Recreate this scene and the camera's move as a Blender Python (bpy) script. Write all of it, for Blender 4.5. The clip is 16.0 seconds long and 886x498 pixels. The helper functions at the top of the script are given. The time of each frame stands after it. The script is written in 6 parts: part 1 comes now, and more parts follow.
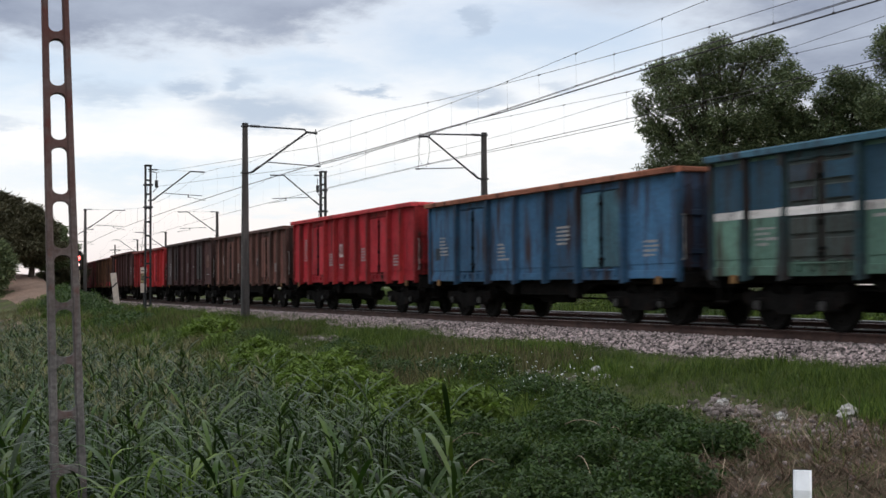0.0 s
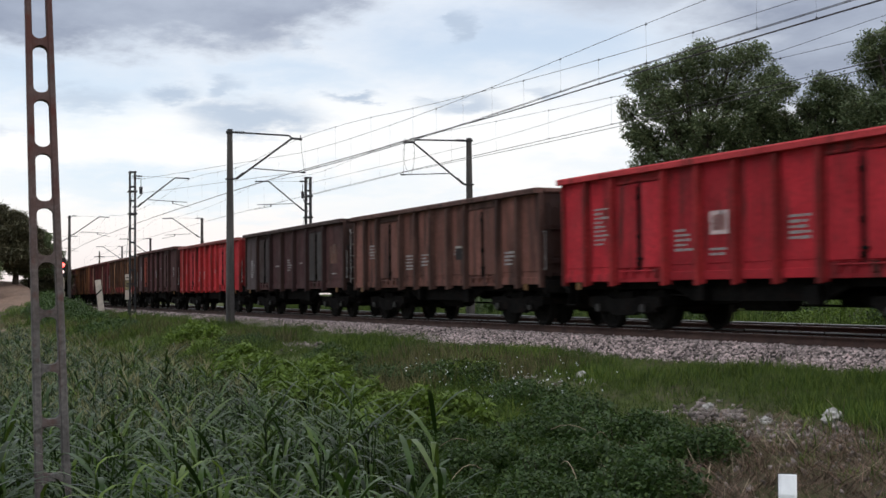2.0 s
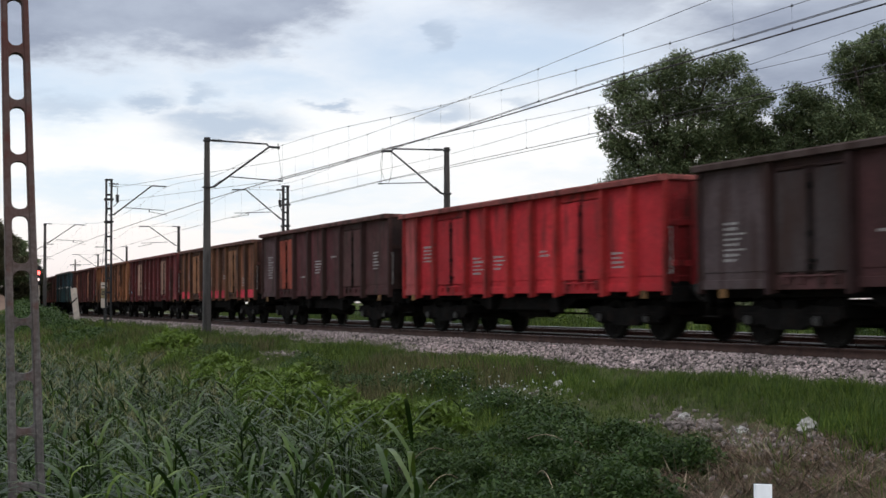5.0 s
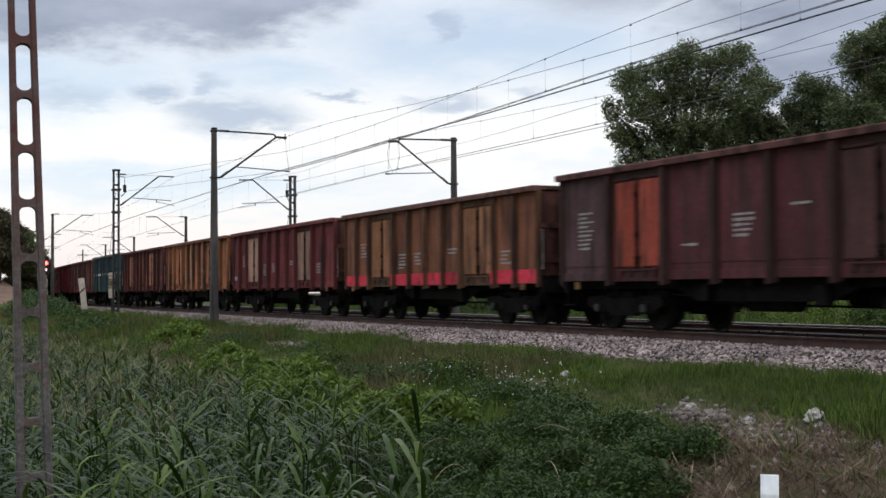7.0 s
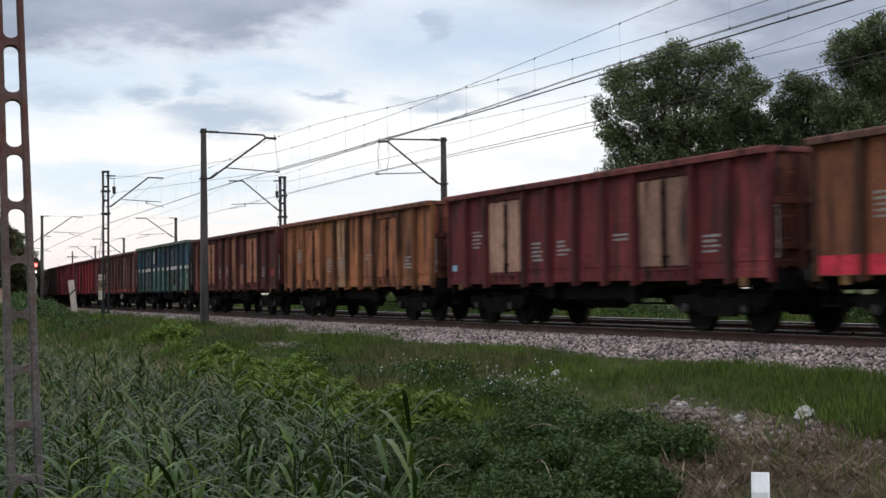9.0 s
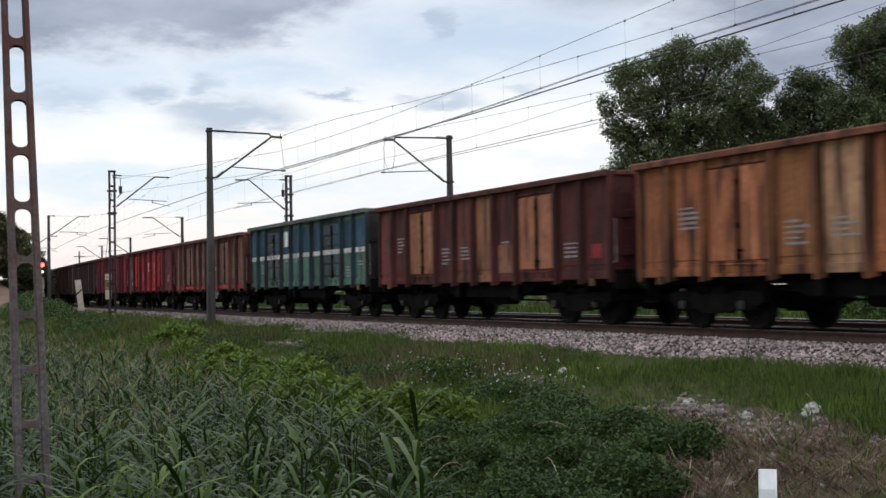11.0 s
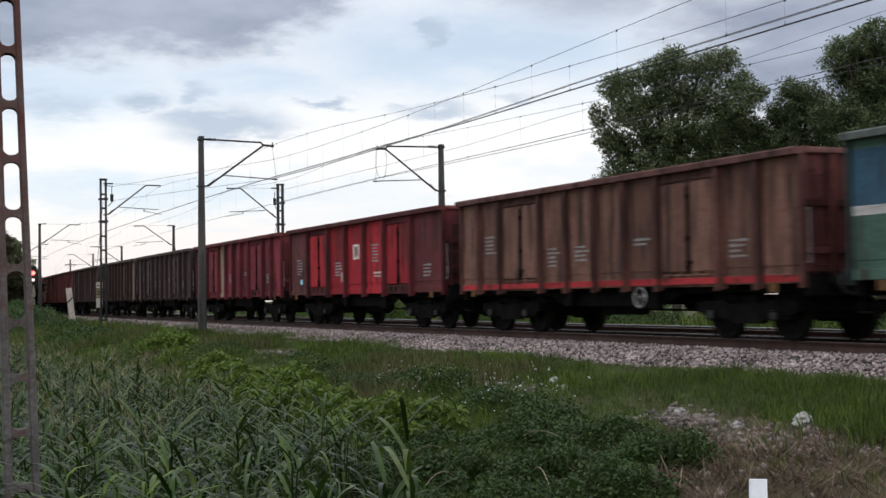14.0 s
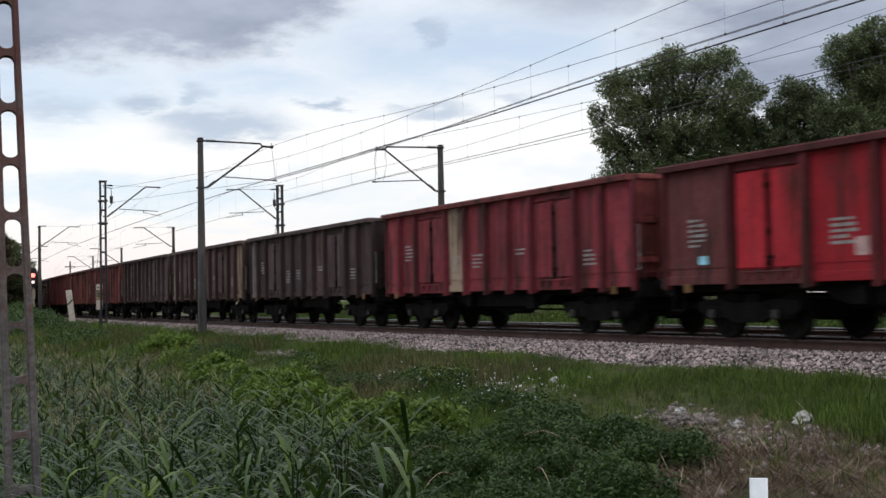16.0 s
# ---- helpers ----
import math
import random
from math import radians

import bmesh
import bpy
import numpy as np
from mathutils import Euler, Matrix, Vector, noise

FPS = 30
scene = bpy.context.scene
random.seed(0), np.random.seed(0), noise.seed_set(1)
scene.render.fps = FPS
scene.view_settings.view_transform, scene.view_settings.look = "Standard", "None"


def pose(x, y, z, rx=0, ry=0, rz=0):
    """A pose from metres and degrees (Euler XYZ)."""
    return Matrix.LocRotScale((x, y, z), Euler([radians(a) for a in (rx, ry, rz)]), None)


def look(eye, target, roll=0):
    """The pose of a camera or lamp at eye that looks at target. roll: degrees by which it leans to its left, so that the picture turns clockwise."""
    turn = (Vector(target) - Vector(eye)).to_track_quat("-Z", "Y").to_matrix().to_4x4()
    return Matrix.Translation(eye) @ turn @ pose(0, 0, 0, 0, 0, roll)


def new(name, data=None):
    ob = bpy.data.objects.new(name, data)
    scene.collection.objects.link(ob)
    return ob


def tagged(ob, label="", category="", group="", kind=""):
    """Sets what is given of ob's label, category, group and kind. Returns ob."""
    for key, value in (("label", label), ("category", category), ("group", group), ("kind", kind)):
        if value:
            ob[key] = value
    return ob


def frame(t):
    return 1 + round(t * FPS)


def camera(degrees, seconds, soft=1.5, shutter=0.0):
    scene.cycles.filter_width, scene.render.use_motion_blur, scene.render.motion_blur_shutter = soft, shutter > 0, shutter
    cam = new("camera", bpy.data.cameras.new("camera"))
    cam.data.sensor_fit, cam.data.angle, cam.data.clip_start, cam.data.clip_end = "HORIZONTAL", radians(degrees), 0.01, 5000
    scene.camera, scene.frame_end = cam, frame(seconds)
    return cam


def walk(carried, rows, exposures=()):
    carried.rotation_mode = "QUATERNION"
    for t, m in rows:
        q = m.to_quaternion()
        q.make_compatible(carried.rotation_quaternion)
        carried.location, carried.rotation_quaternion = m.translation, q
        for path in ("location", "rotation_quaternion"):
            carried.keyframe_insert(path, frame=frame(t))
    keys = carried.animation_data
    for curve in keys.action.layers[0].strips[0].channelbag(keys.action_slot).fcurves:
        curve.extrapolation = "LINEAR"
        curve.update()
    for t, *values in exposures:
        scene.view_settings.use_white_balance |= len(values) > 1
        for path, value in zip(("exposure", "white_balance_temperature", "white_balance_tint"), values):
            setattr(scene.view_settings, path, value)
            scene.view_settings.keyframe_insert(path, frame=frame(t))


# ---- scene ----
# ---------------------------------------------------------------- camera
EYE = Vector((0.0, 0.0, 0.829))
cam = camera(37.46, 16.0, soft=1.5, shutter=0.5)


def aim(t, yaw, tilt, roll):
    """Pose of the hand-held camera, drifting by a hand's breadth: yaw to the left of +y, tilt upwards, roll, in degrees."""
    a, b = radians(yaw), radians(tilt)
    way = Vector((-math.sin(a) * math.cos(b), math.cos(a) * math.cos(b), math.sin(b)))
    eye = EYE + Vector((0.001088 * t + -0.0000224 * t * t, 0.000046 * t + 0.0000490 * t * t, 0.001082 * t + -0.0000298 * t * t))
    return look(eye, eye + 10 * way, roll)


walk(cam, [(t, aim(t, a, b, c)) for t, a, b, c in (
    (0, 65.663, 1.649, -0.283), (0.5, 65.569, 1.577, -0.512), (1, 65.365, 1.609, -0.698), (1.5, 65.141, 1.787, -0.631), (2, 65.021, 1.892,
    -0.499), (2.5, 64.921, 1.932, -0.434), (3, 64.873, 2.008, -0.399), (3.1, 64.856, 2.030, -0.384), (3.2, 64.746, 2.082, -0.300), (3.3, 64.376,
    2.154, -0.186), (3.4, 64.055, 2.215, -0.082), (3.5, 63.919, 2.264, -0.044), (4, 63.777, 2.543, -0.309), (5.2, 64.099, 2.193, -0.349), (6.5,
    64.410, 1.852, -0.364), (7, 64.341, 1.855, -0.343), (7.5, 64.272, 1.829, -0.396), (8, 64.139, 1.768, -0.493), (8.5, 63.962, 1.756, -0.621),
    (9, 63.921, 1.843, -0.676), (10.2, 64.085, 1.802, -0.827), (11.5, 64.247, 1.753, -0.978), (12, 64.252, 1.774, -1.051), (12.5, 64.245, 1.781,
    -1.105), (13, 64.154, 1.810, -0.921), (13.5, 63.979, 1.950, -0.849), (14, 63.828, 2.147, -0.812), (14.5, 63.728, 2.218, -0.709), (15,
    63.694, 2.253, -0.680), (15.5, 63.708, 2.238, -0.862), (16, 63.822, 2.163, -1.074))])

# ---------------------------------------------------------------- light
SUN_UP, SUN_SIDE = 14.0, -62.0          # degrees above the horizon; to the left of +y


def build_world():
    w = bpy.data.worlds.new("overcast_evening_sky")
    scene.world = w
    w.use_nodes = True
    nt = w.node_tree
    nt.nodes.clear()
    N, Lk = nt.nodes.new, nt.links.new

    def math_node(op, a, b=None, c=None):
        n = N("ShaderNodeMath")
        n.operation = op
        for i, v in enumerate((a, b, c)):
            if v is None:
                continue
            if isinstance(v, (int, float)):
                n.inputs[i].default_value = v
            else:
                Lk(v, n.inputs[i])
        return n.outputs[0]

    def ramp(fac, stops):
        r = N("ShaderNodeValToRGB")
        e = r.color_ramp.elements
        while len(e) < len(stops):
            e.new(0.5)
        for el, (p, col) in zip(e, stops):
            el.position, el.color = p, (*col, 1)
        Lk(fac, r.inputs[0])
        return r.outputs[0]

    def mix(fac, a, b):
        n = N("ShaderNodeMix")
        n.data_type = "RGBA"
        for k, v in ((0, fac), (6, a), (7, b)):
            if isinstance(v, (int, float)):
                n.inputs[k].default_value = v
            elif isinstance(v, tuple):
                n.inputs[k].default_value = (*v, 1)
            else:
                Lk(v, n.inputs[k])
        return n.outputs[2]

    tc = N("ShaderNodeTexCoord")
    sep = N("ShaderNodeSeparateXYZ")
    Lk(tc.outputs["Generated"], sep.inputs[0])
    up = math_node("MAXIMUM", sep.outputs[2], 0.0)
    sky = N("ShaderNodeTexSky")
    sky.sky_type, sky.sun_disc = "NISHITA", False
    sky.sun_elevation, sky.sun_rotation = radians(SUN_UP), radians(-SUN_SIDE)
    # cloud deck: the direction laid out on a flat layer overhead
    flat = math_node("ADD", up, 0.16)
    cx, cy = math_node("DIVIDE", sep.outputs[0], flat), math_node("DIVIDE", sep.outputs[1], flat)
    comb = N("ShaderNodeCombineXYZ")
    Lk(cx, comb.inputs[0]), Lk(cy, comb.inputs[1])

    def cloud(scale, detail, offset, rough=0.55):
        m = N("ShaderNodeMapping")
        m.inputs["Location"].default_value = offset
        Lk(comb.outputs[0], m.inputs[0])
        n = N("ShaderNodeTexNoise")
        n.inputs["Scale"].default_value, n.inputs["Detail"].default_value = scale, detail
        n.inputs["Roughness"].default_value = rough
        Lk(m.outputs[0], n.inputs["Vector"])
        return n.outputs[0]

    # where a direction points, in degrees: yaw to the left of +y, height over the horizon, stirred by noise for torn edges
    def degrees_of(v):
        return math_node("MULTIPLY", v, 57.29578)
    yaw = degrees_of(math_node("ARCTAN2", math_node("MULTIPLY", sep.outputs[0], -1.0), sep.outputs[1]))
    lift = degrees_of(math_node("ARCSINE", sep.outputs[2]))
    wisp, curl, fine = cloud(2.6, 9, (1.0, 6.0, 0), 0.62), cloud(2.6, 9, (8.0, 3.0, 0), 0.62), cloud(9.0, 8, (2.0, 5.0, 0), 0.6)

    def stirred(v, by, amount, more):
        a = math_node("MULTIPLY_ADD", math_node("SUBTRACT", by, 0.5), amount, v)
        return math_node("MULTIPLY_ADD", math_node("SUBTRACT", fine, 0.5), more, a)
    wide, high_up = stirred(yaw, wisp, 13.0, 2.0), stirred(lift, curl, 4.2, 1.1)
    wide_s, high_s = stirred(yaw, wisp, 4.0, 2.6), stirred(lift, curl, 1.5, 1.5)

    def puff(y0, l0, wy, wl, amount, soft=0.0, small=False):
        """A cloud mass about a direction: 1 within, falling to 0 at its torn edge."""
        a = math_node("MULTIPLY", math_node("SUBTRACT", wide_s if small else wide, y0), 1 / wy)
        b = math_node("MULTIPLY", math_node("SUBTRACT", high_s if small else high_up, l0), 1 / wl)
        d = math_node("SQRT", math_node("ADD", math_node("MULTIPLY", a, a), math_node("MULTIPLY", b, b)))
        r = N("ShaderNodeMapRange")
        r.interpolation_type = "SMOOTHSTEP"
        r.inputs[1].default_value, r.inputs[2].default_value, r.inputs[3].default_value, r.inputs[4].default_value = soft, 1.0, amount, 0.0
        Lk(d, r.inputs[0])
        return r.outputs[0]

    def most(items):
        out = items[0]
        for i in items[1:]:
            out = math_node("MAXIMUM", out, i)
        return out

    # high veil: brilliant white towards the horizon with a rosy foot, pale blue gaps in it
    high = ramp(up, [(0.0, (0.88, 0.78, 0.78)), (0.03, (0.95, 0.88, 0.88)), (0.07, (1.0, 0.97, 0.96)), (0.13, (0.98, 0.98, 0.99)), (0.21, (0.80, 0.85, 0.93)), (0.45, (1.12, 1.14, 1.17)), (1.0, (1.36, 1.37, 1.4))])
    blue = ramp(up, [(0.0, (0.88, 0.82, 0.82)), (0.05, (0.80, 0.87, 0.94)), (0.12, (0.66, 0.79, 0.93)), (0.23, (0.50, 0.61, 0.79)), (0.5, (0.85, 0.92, 1.05)), (1.0, (1.0, 1.05, 1.15))])
    gaps = most([puff(76, 4.6, 18, 1.7, 0.9), puff(63, 3.6, 14, 1.4, 0.6), puff(62, 10.6, 13, 3.0, 0.95), puff(82, 9.0, 12, 2.8, 0.85), puff(72, 9.6, 9, 1.8, 0.8), puff(58, 5.4, 5, 1.0, 0.4)])
    beyond = ramp(cloud(0.9, 7, (3.1, 1.7, 0), 0.6), [(0.42, (1.0, 1.0, 1.0)), (0.56, (0.0, 0.0, 0.0))])
    front = puff(66, 6.0, 38, 17, 1.0, 0.7)
    base = mix(mix(front, beyond, gaps), high, blue)
    # small grey-blue clouds drifting low
    small = most([puff(73.2, 7.7, 4.2, 1.1, 0.9, 0.25, True), puff(76.8, 8.6, 1.9, 0.85, 0.9, 0.25, True), puff(74.3, 8.9, 1.2, 0.6, 0.7, 0.2, True), puff(80.6, 8.3, 2.6, 0.8, 0.6, 0.1, True), puff(68.5, 8.55, 1.3, 0.42, 0.9, 0.3, True), puff(64.2, 8.1, 2.5, 0.65, 0.8, 0.2, True),
                  puff(64.15, 11.45, 0.75, 0.85, 0.8, 0.2, True), puff(60.5, 8.6, 1.2, 0.4, 0.5, 0.1, True), puff(71.3, 10.9, 1.0, 0.5, 0.5, 0.1, True), puff(84.5, 6.9, 2.5, 0.45, 0.5, 0.1, True)])
    base = mix(small, base, (0.47, 0.555, 0.69))
    # heavy grey bellies overhead, reaching down on both sides
    grey_mask = math_node("ADD", cloud(0.75, 8, (7.3, 4.4, 0), 0.55), math_node("MULTIPLY", math_node("SUBTRACT", math_node("MINIMUM", up, math_node("SUBTRACT", 0.52, up)), 0.19), 1.6))
    loose = ramp(grey_mask, [(0.47, (0.0, 0.0, 0.0)), (0.60, (1.0, 1.0, 1.0))])
    heavy = most([puff(80.0, 14.4, 15, 4.7, 1.0, 0.72), puff(47.5, 10.5, 9.5, 4.6, 1.0, 0.35), puff(57, 13.6, 8, 2.5, 0.75, 0.3), puff(86, 9.6, 4.5, 1.4, 0.55, 0.1)])
    grey = mix(front, loose, heavy)
    belly = ramp(cloud(2.1, 8, (5.0, 2.0, 0), 0.6), [(0.34, (0.27, 0.30, 0.40)), (0.64, (0.44, 0.485, 0.59))])
    base = mix(grey, base, belly)
    # the clear sky behind shows through by a little
    hsv = N("ShaderNodeMix")
    hsv.data_type, hsv.blend_type = "RGBA", "ADD"
    hsv.inputs[0].default_value = 0.012
    Lk(base, hsv.inputs[6]), Lk(sky.outputs[0], hsv.inputs[7])
    bg = N("ShaderNodeBackground")
    bg.inputs[1].default_value = 0.99
    Lk(hsv.outputs[2], bg.inputs[0])
    out = N("ShaderNodeOutputWorld")
    Lk(bg.outputs[0], out.inputs[0])


build_world()
sun = new("sun", bpy.data.lights.new("sun", "SUN"))
sun.data.energy, sun.data.angle, sun.data.color = 0.5, radians(25), (1.0, 0.9, 0.84)
_a, _b = radians(SUN_SIDE), radians(SUN_UP)
sun.matrix_world = look(Vector((-math.sin(_a) * math.cos(_b), math.cos(_a) * math.cos(_b), math.sin(_b))) * 60, (0, 0, 0))
scene.view_settings.exposure = 0.0

# ---------------------------------------------------------------- materials


def material(name, color, rough=0.8, metal=0.0, vary=0.25, grain=30.0, stain=3.0, dirt=None, dirt_amount=0.0, bump=0.0,
             island=0.0, hue=0.0, spec=0.3, streaks=False, object_random=0.0, back=0.0, rise=None):
    """Procedural surface: base colour with fine grain, large stains, a dirt colour and fine relief."""
    m = bpy.data.materials.new(name)
    m.use_nodes = True
    nt = m.node_tree
    N, Lk = nt.nodes.new, nt.links.new
    b = nt.nodes["Principled BSDF"]
    b.inputs["Roughness"].default_value, b.inputs["Metallic"].default_value = rough, metal
    b.inputs["Specular IOR Level"].default_value = spec
    tc = N("ShaderNodeTexCoord")

    src0 = tc.outputs["Object"]
    if object_random:
        info = N("ShaderNodeObjectInfo")
        shift = N("ShaderNodeVectorMath")
        shift.operation = "MULTIPLY_ADD"
        Lk(info.outputs["Random"], shift.inputs[0])
        shift.inputs[1].default_value = (57.0, 31.0, 43.0)
        Lk(src0, shift.inputs[2])
        src0 = shift.outputs[0]

    def noise_at(scale, detail=4.0, stretch=None, distort=0.0):
        src = src0
        if stretch:
            mp = N("ShaderNodeMapping")
            mp.inputs["Scale"].default_value = stretch
            Lk(src, mp.inputs[0])
            src = mp.outputs[0]
        n = N("ShaderNodeTexNoise")
        n.inputs["Scale"].default_value, n.inputs["Detail"].default_value, n.inputs["Distortion"].default_value = scale, detail, distort
        Lk(src, n.inputs["Vector"])
        return n.outputs[0]

    def rng(v, lo, hi, a, c):
        n = N("ShaderNodeMapRange")
        for i, x in enumerate((lo, hi, a, c), 1):
            n.inputs[i].default_value = x
        Lk(v, n.inputs[0])
        return n.outputs[0]

    def mul(a, c):
        n = N("ShaderNodeMath")
        n.operation = "MULTIPLY"
        Lk(a, n.inputs[0]), Lk(c, n.inputs[1])
        return n.outputs[0]

    bright = mul(rng(noise_at(grain), 0.3, 0.7, 1 - vary, 1 + vary), rng(noise_at(stain, 5), 0.3, 0.7, 1 - vary, 1 + vary))
    if island or object_random:
        if island:
            g = N("ShaderNodeNewGeometry")
            rnd = g.outputs["Random Per Island"]
        else:
            g = N("ShaderNodeObjectInfo")
            rnd = g.outputs["Random"]
        k = island or object_random
        bright = mul(bright, rng(rnd, 0.0, 1.0, 1 - k, 1 + k))
    hs = N("ShaderNodeHueSaturation")
    hs.inputs["Color"].default_value = (*color, 1)
    Lk(bright, hs.inputs["Value"])
    if hue:
        if island:
            h2 = rng(mul(rnd, rnd), 0.0, 1.0, 0.5 + hue * 0.5, 0.5 - hue)
        else:
            h2 = rng(noise_at(stain * 0.37, 3), 0.3, 0.7, 0.5 - hue, 0.5 + hue)
        Lk(h2, hs.inputs["Hue"])
    col = hs.outputs[0]
    rg = rng(noise_at(stain * 2.3), 0.3, 0.7, max(0.05, rough - 0.12), min(1.0, rough + 0.1))
    Lk(rg, b.inputs["Roughness"])
    if dirt:
        if streaks:
            f1 = rng(noise_at(1.7, 5, (2.4, 2.4, 0.30)), 0.58 - dirt_amount * 0.35, 0.74 - dirt_amount * 0.3, 0.0, 0.92)
            f2 = rng(noise_at(7, 7), 0.60 - dirt_amount * 0.15, 0.74, 0.0, 0.55)
            mx = N("ShaderNodeMath")
            mx.operation = "MAXIMUM"
            Lk(f1, mx.inputs[0]), Lk(f2, mx.inputs[1])
            f = mx.outputs[0]
        else:
            f = rng(noise_at(stain * 1.7, 6), 0.62 - dirt_amount * 0.4, 0.75 - dirt_amount * 0.2, 0.0, 0.9)
        if rise:                             # the second colour grows with the height on the thing
            sz = N("ShaderNodeSeparateXYZ")
            Lk(tc.outputs["Object"], sz.inputs[0])
            add = N("ShaderNodeMath")
            add.operation, add.use_clamp = "MULTIPLY_ADD", True
            Lk(mul(rng(sz.outputs[2], rise[0], rise[1], 0.0, 1.0), rng(noise_at(5, 6), 0.3, 0.6, 0.45, 1.0)), add.inputs[0])
            add.inputs[1].default_value = 0.85
            Lk(f, add.inputs[2])
            f = add.outputs[0]
        mixc = N("ShaderNodeMix")
        mixc.data_type = "RGBA"
        mixc.inputs[7].default_value = (*dirt, 1)
        Lk(f, mixc.inputs[0]), Lk(col, mixc.inputs[6])
        col = mixc.outputs[2]
    Lk(col, b.inputs["Base Color"])
    if bump:
        bp = N("ShaderNodeBump")
        bp.inputs["Strength"].default_value, bp.inputs["Distance"].default_value = 0.6, bump
        Lk(noise_at(grain * 0.8, 6), bp.inputs["Height"])
        Lk(bp.outputs[0], b.inputs["Normal"])
    if back:
        tr = N("ShaderNodeBsdfTranslucent")
        Lk(col, tr.inputs[0])
        ms = N("ShaderNodeMixShader")
        ms.inputs[0].default_value = back
        out = nt.nodes["Material Output"]
        Lk(b.outputs[0], ms.inputs[1]), Lk(tr.outputs[0], ms.inputs[2]), Lk(ms.outputs[0], out.inputs[0])
    return m


def glow(name, color, strength):
    m = bpy.data.materials.new(name)
    m.use_nodes = True
    b = m.node_tree.nodes["Principled BSDF"]
    b.inputs["Base Color"].default_value = (*color, 1)
    b.inputs["Emission Color"].default_value = (*color, 1)
    b.inputs["Emission Strength"].default_value = strength
    return m


PAINT = {}


def paint(color, dirt=(0.040, 0.021, 0.017), amount=0.25):
    """Weathered wagon paint with rust and soot running down it, one material a colour."""
    key = (color, dirt, amount)
    if key not in PAINT:
        PAINT[key] = material("weathered_paint", tuple(1.3 * c for c in color), rough=0.78, vary=0.2, grain=14, stain=1.1, dirt=dirt, dirt_amount=amount,
                              streaks=True, bump=0.004, object_random=0.27, spec=0.18)
    return PAINT[key]


# running gear and wheels: the shade beneath the wagons is put into these blacks
M_BLACK = material("shade_dark_sooty_steel", (0.010, 0.0095, 0.009), rough=0.9, spec=0.03, vary=0.35, grain=20, dirt=(0.018, 0.013, 0.011), dirt_amount=0.25, bump=0.004)
M_WHEEL = material("dark_wheel_steel", (0.012, 0.011, 0.010), rough=0.8, metal=0.0, spec=0.05, vary=0.3, grain=25)
M_BRIGHT = material("polished_steel", (0.34, 0.34, 0.345), rough=0.34, metal=1.0, vary=0.06, grain=60)
M_RUST = material("rusty_rail_steel", (0.060, 0.033, 0.026), rough=0.85, vary=0.3, grain=40, stain=2, dirt=(0.03, 0.018, 0.015), dirt_amount=0.2, bump=0.003)
M_SLEEPER = material("oil_stained_sleeper", (0.085, 0.065, 0.055), rough=0.9, vary=0.3, grain=20, bump=0.006, object_random=0.2)
# far darker than the stones: the shaded gaps between them are in its colour
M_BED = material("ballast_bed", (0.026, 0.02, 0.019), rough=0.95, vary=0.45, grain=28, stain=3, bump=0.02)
M_STONE = material("crushed_stone", (0.35, 0.285, 0.27), rough=0.9, vary=0.3, grain=30, stain=0.8, island=0.88, hue=0.02, bump=0.004)
M_RUBBLE = material("dusty_rubble", (0.235, 0.20, 0.185), rough=0.95, vary=0.3, grain=30, stain=1.5, island=0.6, hue=0.02, bump=0.004, spec=0.1)
M_SOIL = material("embankment_soil", (0.075, 0.085, 0.036), rough=0.95, vary=0.35, grain=9, stain=0.7, dirt=(0.088, 0.070, 0.054), dirt_amount=0.32, bump=0.03, spec=0.04)
M_CONCRETE = material("dark_weathered_concrete", (0.108, 0.100, 0.097), rough=0.9, vary=0.32, grain=34, stain=2.2, dirt=(0.100, 0.036, 0.030), dirt_amount=0.05, streaks=True, bump=0.006, rise=(0.4, 2.2))
M_MAST = material("grey_catenary_concrete", (0.080, 0.073, 0.070), rough=0.9, vary=0.2, grain=22, stain=1.5, dirt=(0.04, 0.038, 0.036), dirt_amount=0.3, streaks=True, bump=0.003)
M_ARM = material("dark_galvanised_arm", (0.03, 0.03, 0.032), rough=0.6, metal=0.2, vary=0.2, grain=20)
M_WIRE = material("oxidised_wire", (0.05, 0.045, 0.045), rough=0.5, metal=0.4, vary=0.15)
M_WHITE = material("white_plastic", (0.80, 0.82, 0.85), rough=0.4, vary=0.04, grain=20, stain=5, spec=0.4)
# plungers and axle caps: glints put in as a grey paler than the steel around
M_CAP = material("glint_grey_steel", (0.05, 0.048, 0.046), rough=0.6, metal=0.0, spec=0.15, vary=0.3, grain=30)
M_MARK = material("faded_white_lettering", (0.29, 0.275, 0.265), rough=0.7, vary=0.45, grain=16, stain=7)
M_GRASS = material("fresh_grass", (0.078, 0.122, 0.022), rough=0.65, vary=0.28, grain=4, stain=0.35, island=0.55, hue=0.035, spec=0.25, back=0.3)
M_CORN = material("corn_leaf", (0.029, 0.060, 0.009), rough=0.44, vary=0.22, grain=8, stain=0.6, island=0.78, hue=0.03, spec=0.22, back=0.22)
M_TASSEL = material("dry_corn_tassel", (0.21, 0.205, 0.105), rough=0.8, vary=0.2, island=0.3, back=0.2)
M_BUSH = material("bush_leaf", (0.044, 0.084, 0.018), rough=0.55, vary=0.15, grain=5, stain=0.5, island=0.4, hue=0.03, spec=0.35, back=0.3)
M_SHOOT = material("young_yellow_green_leaf", (0.118, 0.182, 0.028), rough=0.55, vary=0.15, grain=5, stain=0.8, island=0.35, hue=0.008, back=0.35)
